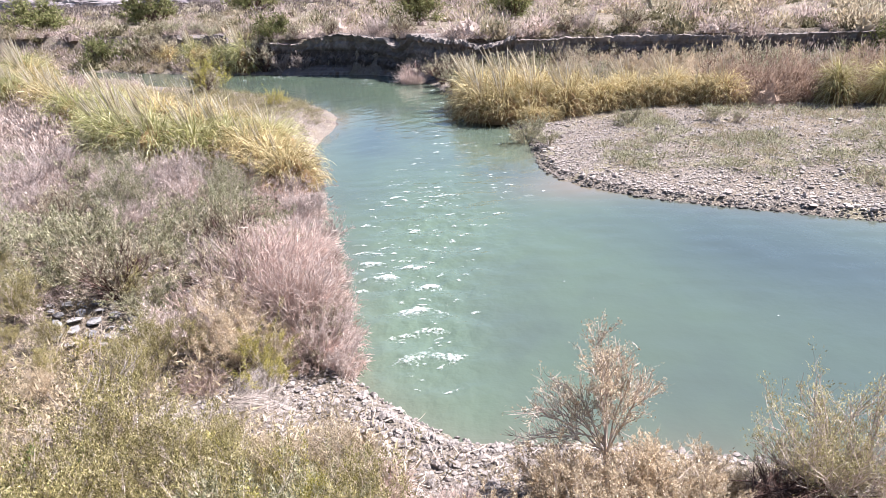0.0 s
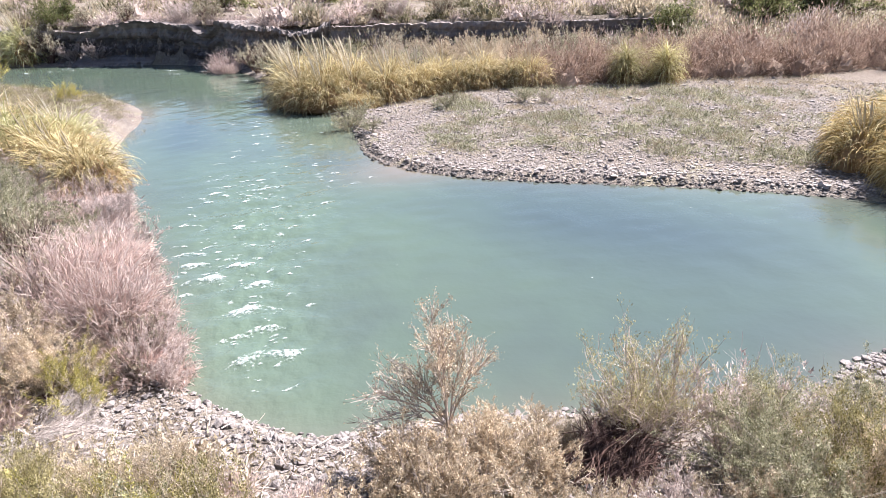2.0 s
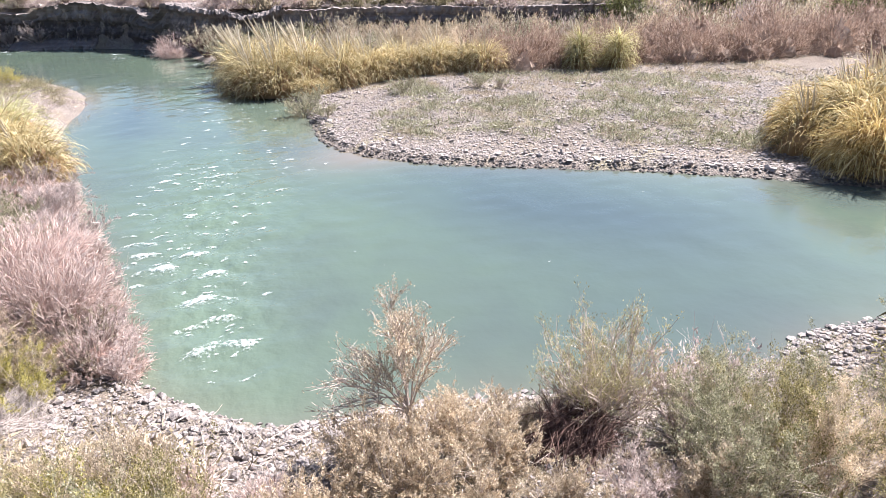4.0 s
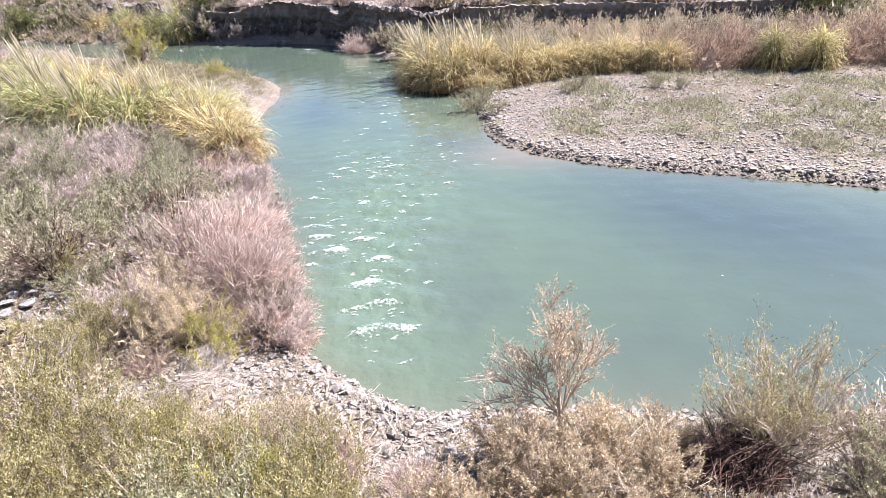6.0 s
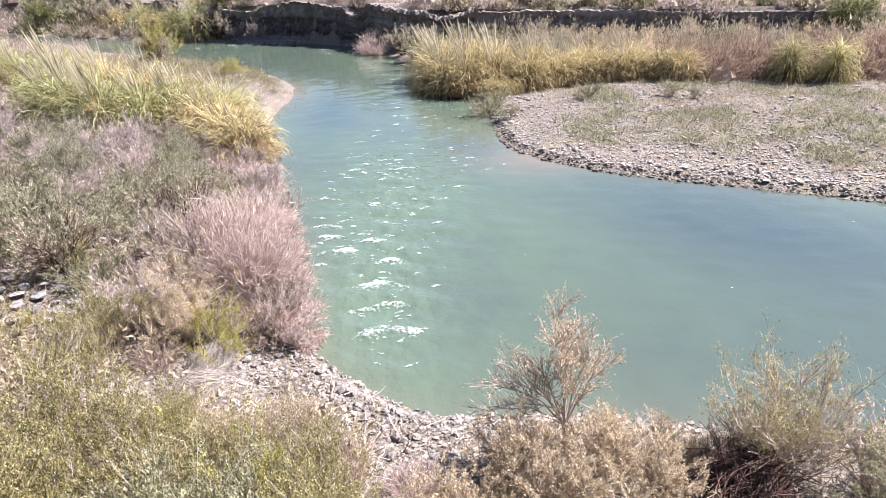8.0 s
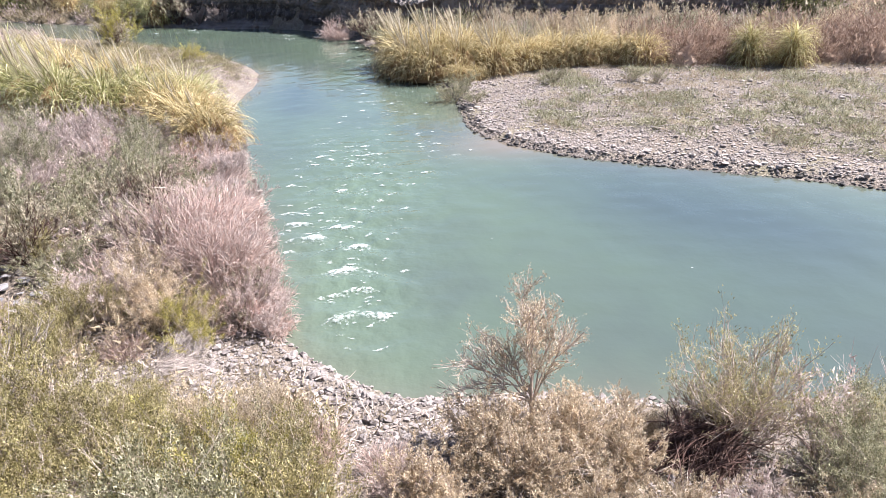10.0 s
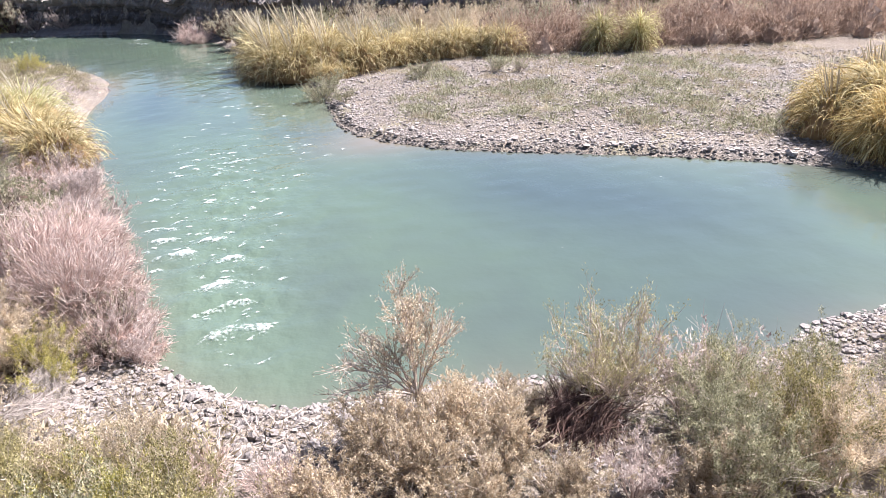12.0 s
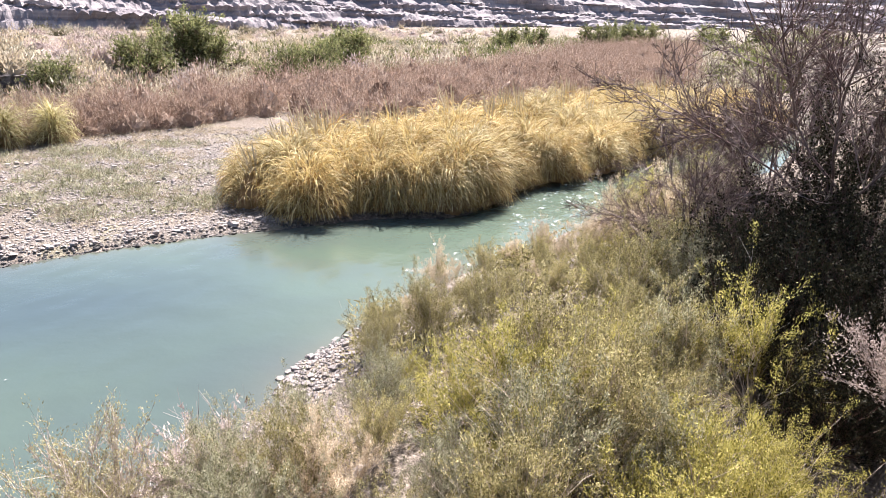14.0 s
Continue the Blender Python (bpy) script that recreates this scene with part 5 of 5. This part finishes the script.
tree = bare_tree(61)
tree.matrix_basis = pose(14.9, -1.5, height_at(14.9, -1.5) - 0.05)
tagged(tree, "leafless dark red-barked tree with tangled branches on the bank", "tree")
for x, y, turn, size in ((13.0, -2.9, 250, 0.9), (17.4, -0.5, 200, 0.9), (15.6, -3.2, 120, 1.0), (14.3, 0.7, 40, 0.62)):
    copy_thing(tree, Matrix.LocRotScale(Vector((x, y, height_at(x, y) - 0.05)), Euler((0, 0, radians(turn))), Vector((size,) * 3)))
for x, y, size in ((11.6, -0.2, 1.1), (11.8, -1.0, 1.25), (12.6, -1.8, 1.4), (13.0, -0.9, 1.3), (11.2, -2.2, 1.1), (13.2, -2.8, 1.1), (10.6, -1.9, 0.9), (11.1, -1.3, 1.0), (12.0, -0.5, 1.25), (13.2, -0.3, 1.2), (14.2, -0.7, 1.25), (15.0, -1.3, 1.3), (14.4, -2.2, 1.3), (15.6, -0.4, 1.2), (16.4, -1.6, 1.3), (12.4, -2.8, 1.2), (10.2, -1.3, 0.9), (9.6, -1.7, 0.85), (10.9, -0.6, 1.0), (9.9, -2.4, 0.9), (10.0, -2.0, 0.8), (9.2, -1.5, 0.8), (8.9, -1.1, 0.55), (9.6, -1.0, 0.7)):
    set_plant("shade_shrub", x, y, size, group="dark shrubs below the tree")

for kind, x, y, size in (("front_c", 12.4, 0.8, 1.0), ("shade_shrub", 13.2, 0.9, 1.0), ("front_a", 13.8, 1.2, 1.0), ("olive_b", 14.8, 1.3, 1.1), ("olive_b", 12.9, 0.2, 1.3), ("front_d", 15.8, 1.6, 1.0), ("olive_b", 15.2, 0.5, 1.5), ("front_a", 16.6, 2.6, 0.95), ("front_d", 17.8, 2.4, 0.95), ("front_a", 18.9, 2.2, 1.0), ("olive_b", 17.4, 1.2, 1.5), ("front_c", 20.2, 1.8, 1.0), ("olive_b", 16.6, 0.2, 1.6), ("front_a", 21.6, 1.4, 1.1), ("olive_b", 18.8, 0.8, 1.6), ("front_d", 15.4, 2.7, 0.9), ("front_c", 23.0, 0.6, 1.2)):
    set_plant(kind, x, y, size, group="shrubs beside the tree")

# brown thicket behind the golden stand and the gravel
THICK = np.array([(12.6, 32.6), (16, 31.2), (20, 30.4), (23, 29.0), (27, 28), (30, 25), (29, 19.5), (31, 16.6), (40, 15), (50, 10.5), (66, 7.5), (140, 14), (128, 30), (70, 29), (44, 33), (30, 33), (20, 33.5), (13, 35)])
for x, y in scatter(rng, 78, (2, 28, 33, 47), 1.25, lambda x, y: (shore(x, y)[3] < -0.2) & (shore(x, y)[0] > 0.8) & (y > 33.6)):
    kind = str(rng.choice(["olive_a", "mauve_b", "olive_b", "front_d", "tan_low"]))
    set_plant(kind, x, y, rng.uniform(1.0, 1.7) * (0.62 if kind == "front_d" else 1.0), group="shrubs behind the pampas row")
# pink shrub and rubbish growth under the cut bank, and the spit
for kind, x, y, size in (("pink_broom", -1.4, 46.6, 1.05), ("pink_low", -2.6, 47.6, 1.3), ("olive_b", 0.6, 44.6, 1.6), ("olive_b", 1.2, 42.2, 1.6), ("olive_a", 1.9, 39.5, 1.5), ("mauve_a", -10.5, 56.2, 1.5), ("mauve_a", -12.6, 57.2, 1.4),
                         ("olive_b", -14.4, 58.2, 2.4), ("mauve_b", -16.4, 59.6, 1.5), ("olive_b", -27, 68, 2.6), ("olive_b", -30, 71, 2.4), ("olive_b", -15.6, 46.0, 1.5), ("front_b", -15.5, 46.4, 1.5), ("front_b", -9.3, 38.4, 0.6), ("front_b", -8.9, 39.0, 0.5), ("olive_a", 3.6, 26.4, 0.9),
                         ("olive_a", 4.3, 25.2, 0.6), ("olive_a", 4.2, 27.6, 0.8), ("olive_a", 8.2, 27.8, 0.7), ("mauve_b", 12.0, 26.0, 0.6), ("olive_a", 11.2, 26.6, 0.6)):
    set_plant(kind, x, y, size, group="shrubs by the far water")
for x, y in EDGE[(EDGE[:, 0] > -34) & (EDGE[:, 0] < 14)][::2]:
    set_plant(random.choice(("mauve_a", "olive_a", "mauve_b", "pink_low", "olive_b")), x + random.uniform(-0.8, 0.8), y + random.uniform(0.5, 1.8), random.uniform(0.9, 1.6), group="shrubs along the cut bank")
# trees on the plain
for kind, x, y, size in (("tree_a", -1.3, 70.5, 1.3), ("tree_a", 8.4, 72.0, 1.25), ("tree_b", -36, 144, 2.2), ("tree_b", -46, 116, 2.0), ("tree_b", -57, 101, 1.8), ("tree_b", -34, 71, 1.1), ("tree_b", -31.5, 72, 0.9), ("tree_b", -13.9, 60.3, 0.8), ("tree_b", 21.2, 31.6, 0.42), ("tree_b", 26.6, 39.0, 1.0), ("tree_b", 36.9, 43, 1.2),
                         ("tree_a", 44.2, 46.5, 1.35), ("tree_b", 45.6, 45, 1.3), ("tree_b", 46.4, 37.5, 1.1), ("tree_b", 48.8, 37.0, 1.1), ("tree_b", 52, 38.0, 1.1), ("tree_a", 64, 43, 1.3), ("tree_b", 61.5, 43.2, 1.3), ("tree_b", 147, 31, 2.0), ("tree_b", 141, 34, 1.8), ("tree_b", 152, 26, 1.9),
                         ("tree_b", 133, 45, 1.6), ("tree_b", 126, 48, 1.5), ("tree_b", 164, 14, 1.8), ("tree_b", 178, 4, 1.8)):
    set_plant(kind, x, y, size, group="trees on the plain", sink=0.1)


def many(name, shapes, places, material, label, category):
    """Plants past counting, in one mesh: places are rows of x, y, z, size."""
    rng = np.random.default_rng(3)
    pieces = []
    for x, y, z, size in places:
        v, f = shapes[rng.integers(len(shapes))]
        a = rng.uniform(0, 6.28)
        turn = np.array([[np.cos(a), -np.sin(a), 0], [np.sin(a), np.cos(a), 0], [0, 0, rng.uniform(0.7, 1.2)]])
        pieces.append((v @ turn.T * size + np.array([x, y, z]), f))
    v, f = joined(pieces)
    return tagged(new(name, build(name, v, f, material)), label, category, kind="stuff")


rng = np.random.default_rng(17)
brush = [bush_shape(40 + n, 1050, 1.8, 1.4, 0.18, 0.019, 0.5, 0.5, 0.48) for n in range(5)]
FRONT_EDGE = curve_through([(13.0, 30.6), (14.6, 29.9), (16.2, 29.6), (18.4, 29.3), (20.4, 28.3), (22.6, 27.4), (25.4, 26.6), (28.6, 26.4), (31.6, 26.8)], 4)
spots = [(x + rng.normal(0, 0.2), y + 0.3 + rng.normal(0, 0.25), rng.uniform(0.75, 1.05)) for x, y in FRONT_EDGE]
spots += [(x + 0.6 + rng.normal(0, 0.3), y + 1.7 + rng.normal(0, 0.3), rng.uniform(0.9, 1.2)) for x, y in FRONT_EDGE]
spots += [(x, y, rng.uniform(0.6, 1.25) * (1 + 0.004 * x)) for x, y in scatter(rng, 460, (12, 140, 7, 36), 1.55, lambda x, y: inside(x, y, THICK))]
many("thicket", brush, [(x, y, height_at(x, y) - 0.08, size) for x, y, size in spots], THICKET, "dense brown-pink leafless thicket behind the reeds", "thicket")

bushes = [bush_shape(n, 250, (0.75, 0.95, 0.6, 1.1)[n % 4], (0.95, 0.85, 1.05)[n % 3], 0.18, 0.030, 0.9) for n in range(7)]
low_bushes = [bush_shape(20 + n, 90, 0.8, 1.0, 0.28, 0.05, 0.9) for n in range(4)]
px, py = rng.uniform(-120, 200, 30000), rng.uniform(8, 180, 30000)
d, dn, df, dt = shore(px, py)
far = np.hypot(px, py)
bare = ripple(px, py * 2.2, 26, 14) + 0.7 * ripple(px, py * 1.5, 9, 15)
ok = (d > 0.5) & (dn > df) & ((dt > 0.3) | (px > 60)) & ~inside(px, py, THICK) & (px > -0.85 * py) & (rng.uniform(0, 1, 30000) < np.clip((95 / far) ** 1.3, 0.1, 1)) & (bare < 0.32)
px, py = px[ok][:2100], py[ok][:2100]
size = rng.uniform(0.5, 1.15, len(px)) ** 1.8 * 1.75
drift = ripple(px, py, 22, 9) + rng.normal(0, 0.2, len(px))
spots = np.stack([px, py, land(px, py) - 0.05, size], -1)
dark = rng.uniform(0, 1, len(px)) < 0.13
for name, share, material, label in (("dark_scrub", dark, SCRUB_DARK, "dark olive desert bushes scattered over the plain"), ("desert_scrub", ~dark & (drift > 0.12), OLIVE, "dusty olive-tan desert bushes over the plain"),
                                     ("tan_scrub", ~dark & (drift <= 0.12) & (drift > -0.1), SCRUB, "dry tan desert bushes over the plain"), ("mauve_scrub", ~dark & (drift <= -0.1), MAUVE_FAR, "dry pinkish mauve desert bushes over the plain")):
    many(name, bushes, spots[share], material, label, "scrub")
px, py = rng.uniform(-60, -7, 5000), rng.uniform(22, 70, 5000)
d, dn, df, dt = shore(px, py)
ok = (d > 0.4) & (dn < df) & (px < -0.42 * py - 1) & (px > -0.85 * py - 2)
px, py = px[ok][:560], py[ok][:560]
many("bank_scrub", bushes, np.stack([px, py, land(px, py) - 0.03, rng.uniform(0.6, 1.25, len(px))], -1), MAUVE_FAR, "dry mauve scrub on the far left bank", "scrub")
qx, qy = rng.uniform(-75, 42, 9000), rng.uniform(30, 95, 9000)
d, dn, df, dt = shore(qx, qy)
ok = (d > 0.3) & (dn > df) & (dt < 2.2) & (((dt > -3.2) & (qx > 3.5)) | (qx < -15))
qx, qy = qx[ok][:620], qy[ok][:620]
spots = np.stack([qx, qy, land(qx, qy) - 0.05, rng.uniform(0.7, 1.9, len(qx))], -1)
many("edge_scrub", bushes, spots[::3], MAUVE_FAR, "dry mauve bushes along the terrace edge", "scrub")
many("edge_bushes", bushes, spots[1::3], SCRUB, "dusty tan bushes along the terrace edge", "scrub")
many("edge_brush", bushes, spots[2::3], SCRUB_DARK, "dark olive bushes along the terrace edge", "scrub")

px, py = rng.uniform(14, 125, 9000), rng.uniform(26, 75, 9000)
d, dn, df, dt = shore(px, py)
ok = (dn > df) & ~inside(px, py, THICK) & (dt > -6) & (py < 33 + 0.42 * px) & (rng.uniform(0, 1, 9000) < np.clip(60 / np.hypot(px, py), 0.25, 1)) & (ripple(px, py, 15, 12) > -0.25)
px, py = px[ok][:420], py[ok][:420]
spots = np.stack([px, py, land(px, py) - 0.05, rng.uniform(0.8, 1.7, len(px))], -1)
many("plain_bushes", bushes, spots[::2], SCRUB, "tan dry bushes on the plain behind the thicket", "scrub")
many("plain_brush", bushes, spots[1::2], OLIVE, "dusty olive bushes on the plain behind the thicket", "scrub")

px, py = rng.uniform(-260, 70, 6000), rng.uniform(120, 340, 6000)
ok = (px > -0.9 * py) & (px < 0.3 * py)
px, py = px[ok][:700], py[ok][:700]
many("far_scrub", low_bushes, np.stack([px, py, land(px, py) - 0.1, rng.uniform(1.2, 2.8, len(px))], -1), SCRUB_DULL, "far dry mauve scrub on the plain", "scrub")
px, py = rng.uniform(62, 175, 4000), rng.uniform(-6, 66, 4000)
ok = ~inside(px, py, THICK) & (shore(px, py)[0] > 6)
px, py = px[ok][:640], py[ok][:640]
spots = np.stack([px, py, land(px, py) - 0.08, rng.uniform(1.1, 2.4, len(px))], -1)
many("bluff_scrub", low_bushes, spots[::2], SCRUB_GREEN, "green olive scrub below the far bluffs", "scrub")
many("bluff_bushes", low_bushes, spots[1::2], OLIVE, "dusty scrub below the far bluffs", "scrub")
lip = curve_through([(-20, 64.5), (-12.5, 57.6), (-5.5, 53.8), (-3.2, 51.9), (0.8, 47.0), (5.5, 45.2)], 24)
away = unit(np.gradient(lip, axis=0))
lip = np.concatenate([lip + np.stack([-away[:, 1], away[:, 0]], -1) * rng.uniform(0.4, 2.4, (len(lip), 1)) for _ in range(2)])
many("lip_scrub", bushes, np.stack([*lip.T, np.full(len(lip), 2.75), rng.uniform(0.25, 0.75, len(lip))], -1), MAUVE_FAR, "dry mauve bushes on the lip of the cut bank", "scrub")
lip = curve_through([(3.0, 46.6), (9, 45.1), (13.5, 43.5), (20, 40.9), (28, 39.2)], 20)
lip = np.concatenate([lip + rng.normal(0, 0.2, lip.shape) + np.array([0.1, -0.7]), lip + rng.normal(0, 0.4, lip.shape) + np.array([0.4, 1.3])])
size = np.where(np.arange(len(lip)) < len(lip) // 2, rng.uniform(0.7, 1.7, len(lip)), rng.uniform(0.3, 0.9, len(lip))) * (rng.uniform(0, 1, len(lip)) < 0.7)
spots = np.stack([*lip.T, land(*lip.T) - 0.05, size], -1)[size > 0]
many("step_scrub", bushes, spots[::2], SCRUB_DARK, "dark olive bushes below the earth step", "scrub")
many("step_bushes", bushes, spots[1::2], MAUVE_FAR, "dry mauve bushes on the earth step", "scrub")
cover = [tuft_shape(60 + n, 200, 0.42, 0.55, 0.10, 0.014, 0.5) for n in range(4)]
px, py = rng.uniform(-24, 18, 12000), rng.uniform(-2.2, 32, 12000)
d, dn, df, dt = shore(px, py)
left = (px < -1.2) & (py > 9.2) & (px > -0.85 * py - 2) & ~inside(px, py, SLABS) & ~inside(px, py, BEACH)
front = (px < -1.0) & (py < 9.2) & (py > 3) & (px > -10) & ~inside(px, py, BEACH) & ~inside(px, py, SLABS)
right = (px > 3.0) & right_belt(px, py)
for name, area, material, label, most in (("dry_brush", left & (d > 0.1) & (dn < df), MAUVE, "low dry mauve brush covering the left bank", 520), ("tan_brush", front & (d > 0.3), SCRUB, "low dry tan brush below the shrubs", 170), ("green_brush", right, LEAF_FRONT, "low olive brush below the shrubs", 120)):
    spots = np.stack([px, py, land(px, py) - 0.02, rng.uniform(0.7, 1.5, len(px))], -1)[area & (land(px, py) < 1.8)][:most]
    many(name, cover, spots, material, label, "brush")

small_tufts = [tuft_shape(10 + n, 40, 0.16, 0.26, 0.13, 0.008) for n in range(3)]
px, py = rng.uniform(-24, 30, 16000), rng.uniform(4, 50, 16000)
d, dn, df, dt = shore(px, py)
patch = ripple(px, py, 6, 41)
ok = (d > 0.6) & (dt < -0.5) & (((dn > df) & (px < 26) & (py < 30) & (py > 13) & (patch + 0.09 * (d - 4) > 0.05) & (d > 1.6)) | ((dn < df) & ((py > 27) | (py < 12)) & (px < 8) & (px > -0.8 * py - 2)))
px, py = px[ok][:2000], py[ok][:2000]
many("dry_grass", small_tufts, np.stack([px, py, land(px, py) - 0.01, rng.uniform(0.5, 1.3, len(px))], -1), SCRUB, "short dry grass tufts between the stones", "grass")

sticks = rng.uniform((-3.6, 5.4), (4.4, 8.2), (420, 2))
d = shore(sticks[:, 0], sticks[:, 1])[0]
sticks = sticks[(d > 0.15)][:230]
way = rng.normal(size=(len(sticks), 3)) * np.array([1, 1, 0.18])
base = np.stack([*sticks.T, land(*sticks.T) + 0.07], -1)
path = base[:, None] + (unit(way) * rng.uniform(0.15, 0.6, (len(sticks), 1)))[:, None] * np.linspace(0, 1, 4)[None, :, None] + rng.normal(0, 0.015, (len(sticks), 4, 3))
litter = tubes(path, taper(path, 0.007, 0.003), 4)
tagged(new("driftwood", build("driftwood", *litter, BARK)), "dry twigs and driftwood strewn over the stones", "driftwood", kind="stuff")

px, py = rng.uniform(-24, 26, 24000), rng.uniform(12, 50, 24000)
d, dn, df, dt = shore(px, py)
spit = (dn < df) & (d > 0.5) & (py > 27) & (px > -17) & (dt < -1)
bar = (dn > df) & (d > 2.2) & (d < 13) & (py < 29) & (dt < -1) & (ripple(px, py, 7, 52) + rng.normal(0, 0.12, len(px)) > 0.05) & ~inside(px, py, STAND)
for name, area, material, label, most in (("spit_grass", spit, SCRUB_PALE, "short dry olive grass over the low spit", 1000), ("bar_grass", bar, LEAF_GREY, "thin grey-olive grass over the gravel bar", 850)):
    many(name, small_tufts, np.stack([px, py, land(px, py) - 0.01, rng.uniform(0.7, 1.7, len(px))], -1)[area][:most], material, label, "grass")

# ---------------- stones ----------------
def stone_shape(seed):
    """A broken, rounded stone about one unit across."""
    rng = np.random.default_rng(seed)
    bm = bmesh.new()
    bmesh.ops.create_icosphere(bm, subdivisions=1, radius=0.5)
    v = np.array([p.co[:] for p in bm.verts])
    f = np.array([[p.index for p in q.verts] for q in bm.faces])
    bm.free()
    for _ in range(4):
        n = unit(rng.normal(size=3))
        cut = rng.uniform(0.25, 0.42)
        over = np.clip(v @ n - cut, 0, None)
        v = v - over[:, None] * n
    return (v * rng.uniform(0.8, 1.15, v.shape) * np.array([1.0, rng.uniform(0.6, 0.9), rng.uniform(0.4, 0.65)])), [f]


shapes = [stone_shape(n) for n in range(8)]
rng = np.random.default_rng(23)
px, py = rng.uniform(2.5, 30, 100000), rng.uniform(7.5, 33, 100000)
d, dn, df, dt = shore(px, py)
keep_share = np.where(d < 1.3, 1.0, np.clip(0.80 - 0.035 * d + 0.25 * ripple(px, py, 5, 41 + 1), 0.05, 1))
ok = (dn > df) & (d > -0.12) & (d < 16) & (rng.uniform(0, 1, 100000) < keep_share) & ~inside(px, py, STAND) & (py < 29.5)
px, py, d = px[ok][:23000], py[ok][:23000], d[ok][:23000]
size = np.exp(rng.normal(np.log(0.070), 0.45, len(px))) * np.where(d < 0.9, 1.15, 1.0)
spots = np.stack([px, py, land(px, py) + 0.12 * size, np.clip(size, 0.04, 0.27)], -1)
wet = d < 0.22 + rng.uniform(-0.08, 0.12, len(d))
many("wet_gravel", shapes, spots[wet], STONE_WET, "dark wet cobbles along the water line", "gravel")
many("gravel", shapes, spots[~wet], STONE, "sun-bleached river cobbles and gravel on the bar", "gravel")

px, py = rng.uniform(-5, 13, 38000), rng.uniform(3.6, 10.5, 38000)
d, dn, df, dt = shore(px, py)
on_beach = inside(px, py, BEACH) & (d > -0.1)
rim = (d > -0.15) & (d < np.where((px > 1.6) & (px < 6.6), 0.22, 1.0)) & (px > 1) & (dn < df)
rim2 = (d > -0.15) & (d < 1.0) & (px > 6.6) & (px < 11) & (dn < df)
slab = inside(px, py, SLABS)
patch = np.hypot((px - 3.3) / 0.75, (py - 4.6) / 0.5) < 1
ok = patch | (on_beach & (rng.uniform(0, 1, 38000) < np.clip(1.15 - 0.28 * d, 0.3, 1))) | rim | rim2 | (slab & (rng.uniform(0, 1, 38000) < 0.5))
px, py, slab = px[ok], py[ok], slab[ok]
size = np.clip(np.exp(rng.normal(np.log(0.058), 0.5, len(px))), 0.03, 0.22) * np.where(slab, 1.5, 1.0)
order = np.argsort(np.hypot(px + 0.4, py - 7.6) - 0.8 * size / 0.13)
meshes = [build("stone", v, f, STONE_DARK) for v, f in shapes]
pz = land(px, py) + 0.14 * size
for n in order[:300]:
    ob = new("stone", meshes[int(rng.integers(8))])
    ob.matrix_basis = Matrix.LocRotScale(Vector((px[n], py[n], pz[n])), Euler((rng.uniform(-0.4, 0.4), rng.uniform(-0.4, 0.4), rng.uniform(0, 6.28))), Vector((size[n],) * 3))
    ob.parent = ground
fx = rng.normal(-10.4, 1.5, 420)
fy = 56.3 - 0.62 * (fx + 10.4) + rng.normal(0, 0.5, 420)
fsize = np.clip(np.exp(rng.normal(np.log(0.22), 0.5, 420)), 0.08, 0.7)
far_d = shore(fx, fy)[0]
foot = far_d > 0.05
many("talus", shapes, np.stack([fx, fy, land(fx, fy) * 0.4 + 0.15 + 0.35 * np.exp(-((fx + 10.4) / 1.4) ** 2) * ease(0.2, 1.2, far_d), fsize], -1)[foot], STONE, "pale fallen rubble at the foot of the cut bank", "rubble")
spots = scatter(rng, 46, (-7.8, -4.6, 9.0, 11.6), 0.26, lambda x, y: inside(x, y, SLABS))
slabs = [build("rock", v, f, STONE_SLAB) for v, f in shapes]
for x, y in spots:
    ob = new("rock", slabs[int(rng.integers(8))])
    s = rng.uniform(0.16, 0.42)
    ob.matrix_basis = Matrix.LocRotScale(Vector((x, y, height_at(x, y) + 0.06)), Euler((rng.uniform(-0.3, 0.3), rng.uniform(-0.3, 0.3), rng.uniform(0, 6.28))), Vector((s, s, s * 0.6)))
    ob.parent = ground
rest = order[300:9500]
many("beach_stones", shapes, np.stack([px, py, pz, size], -1)[rest], STONE_DARK, "angular grey and pale stones along the near bank", "stones")
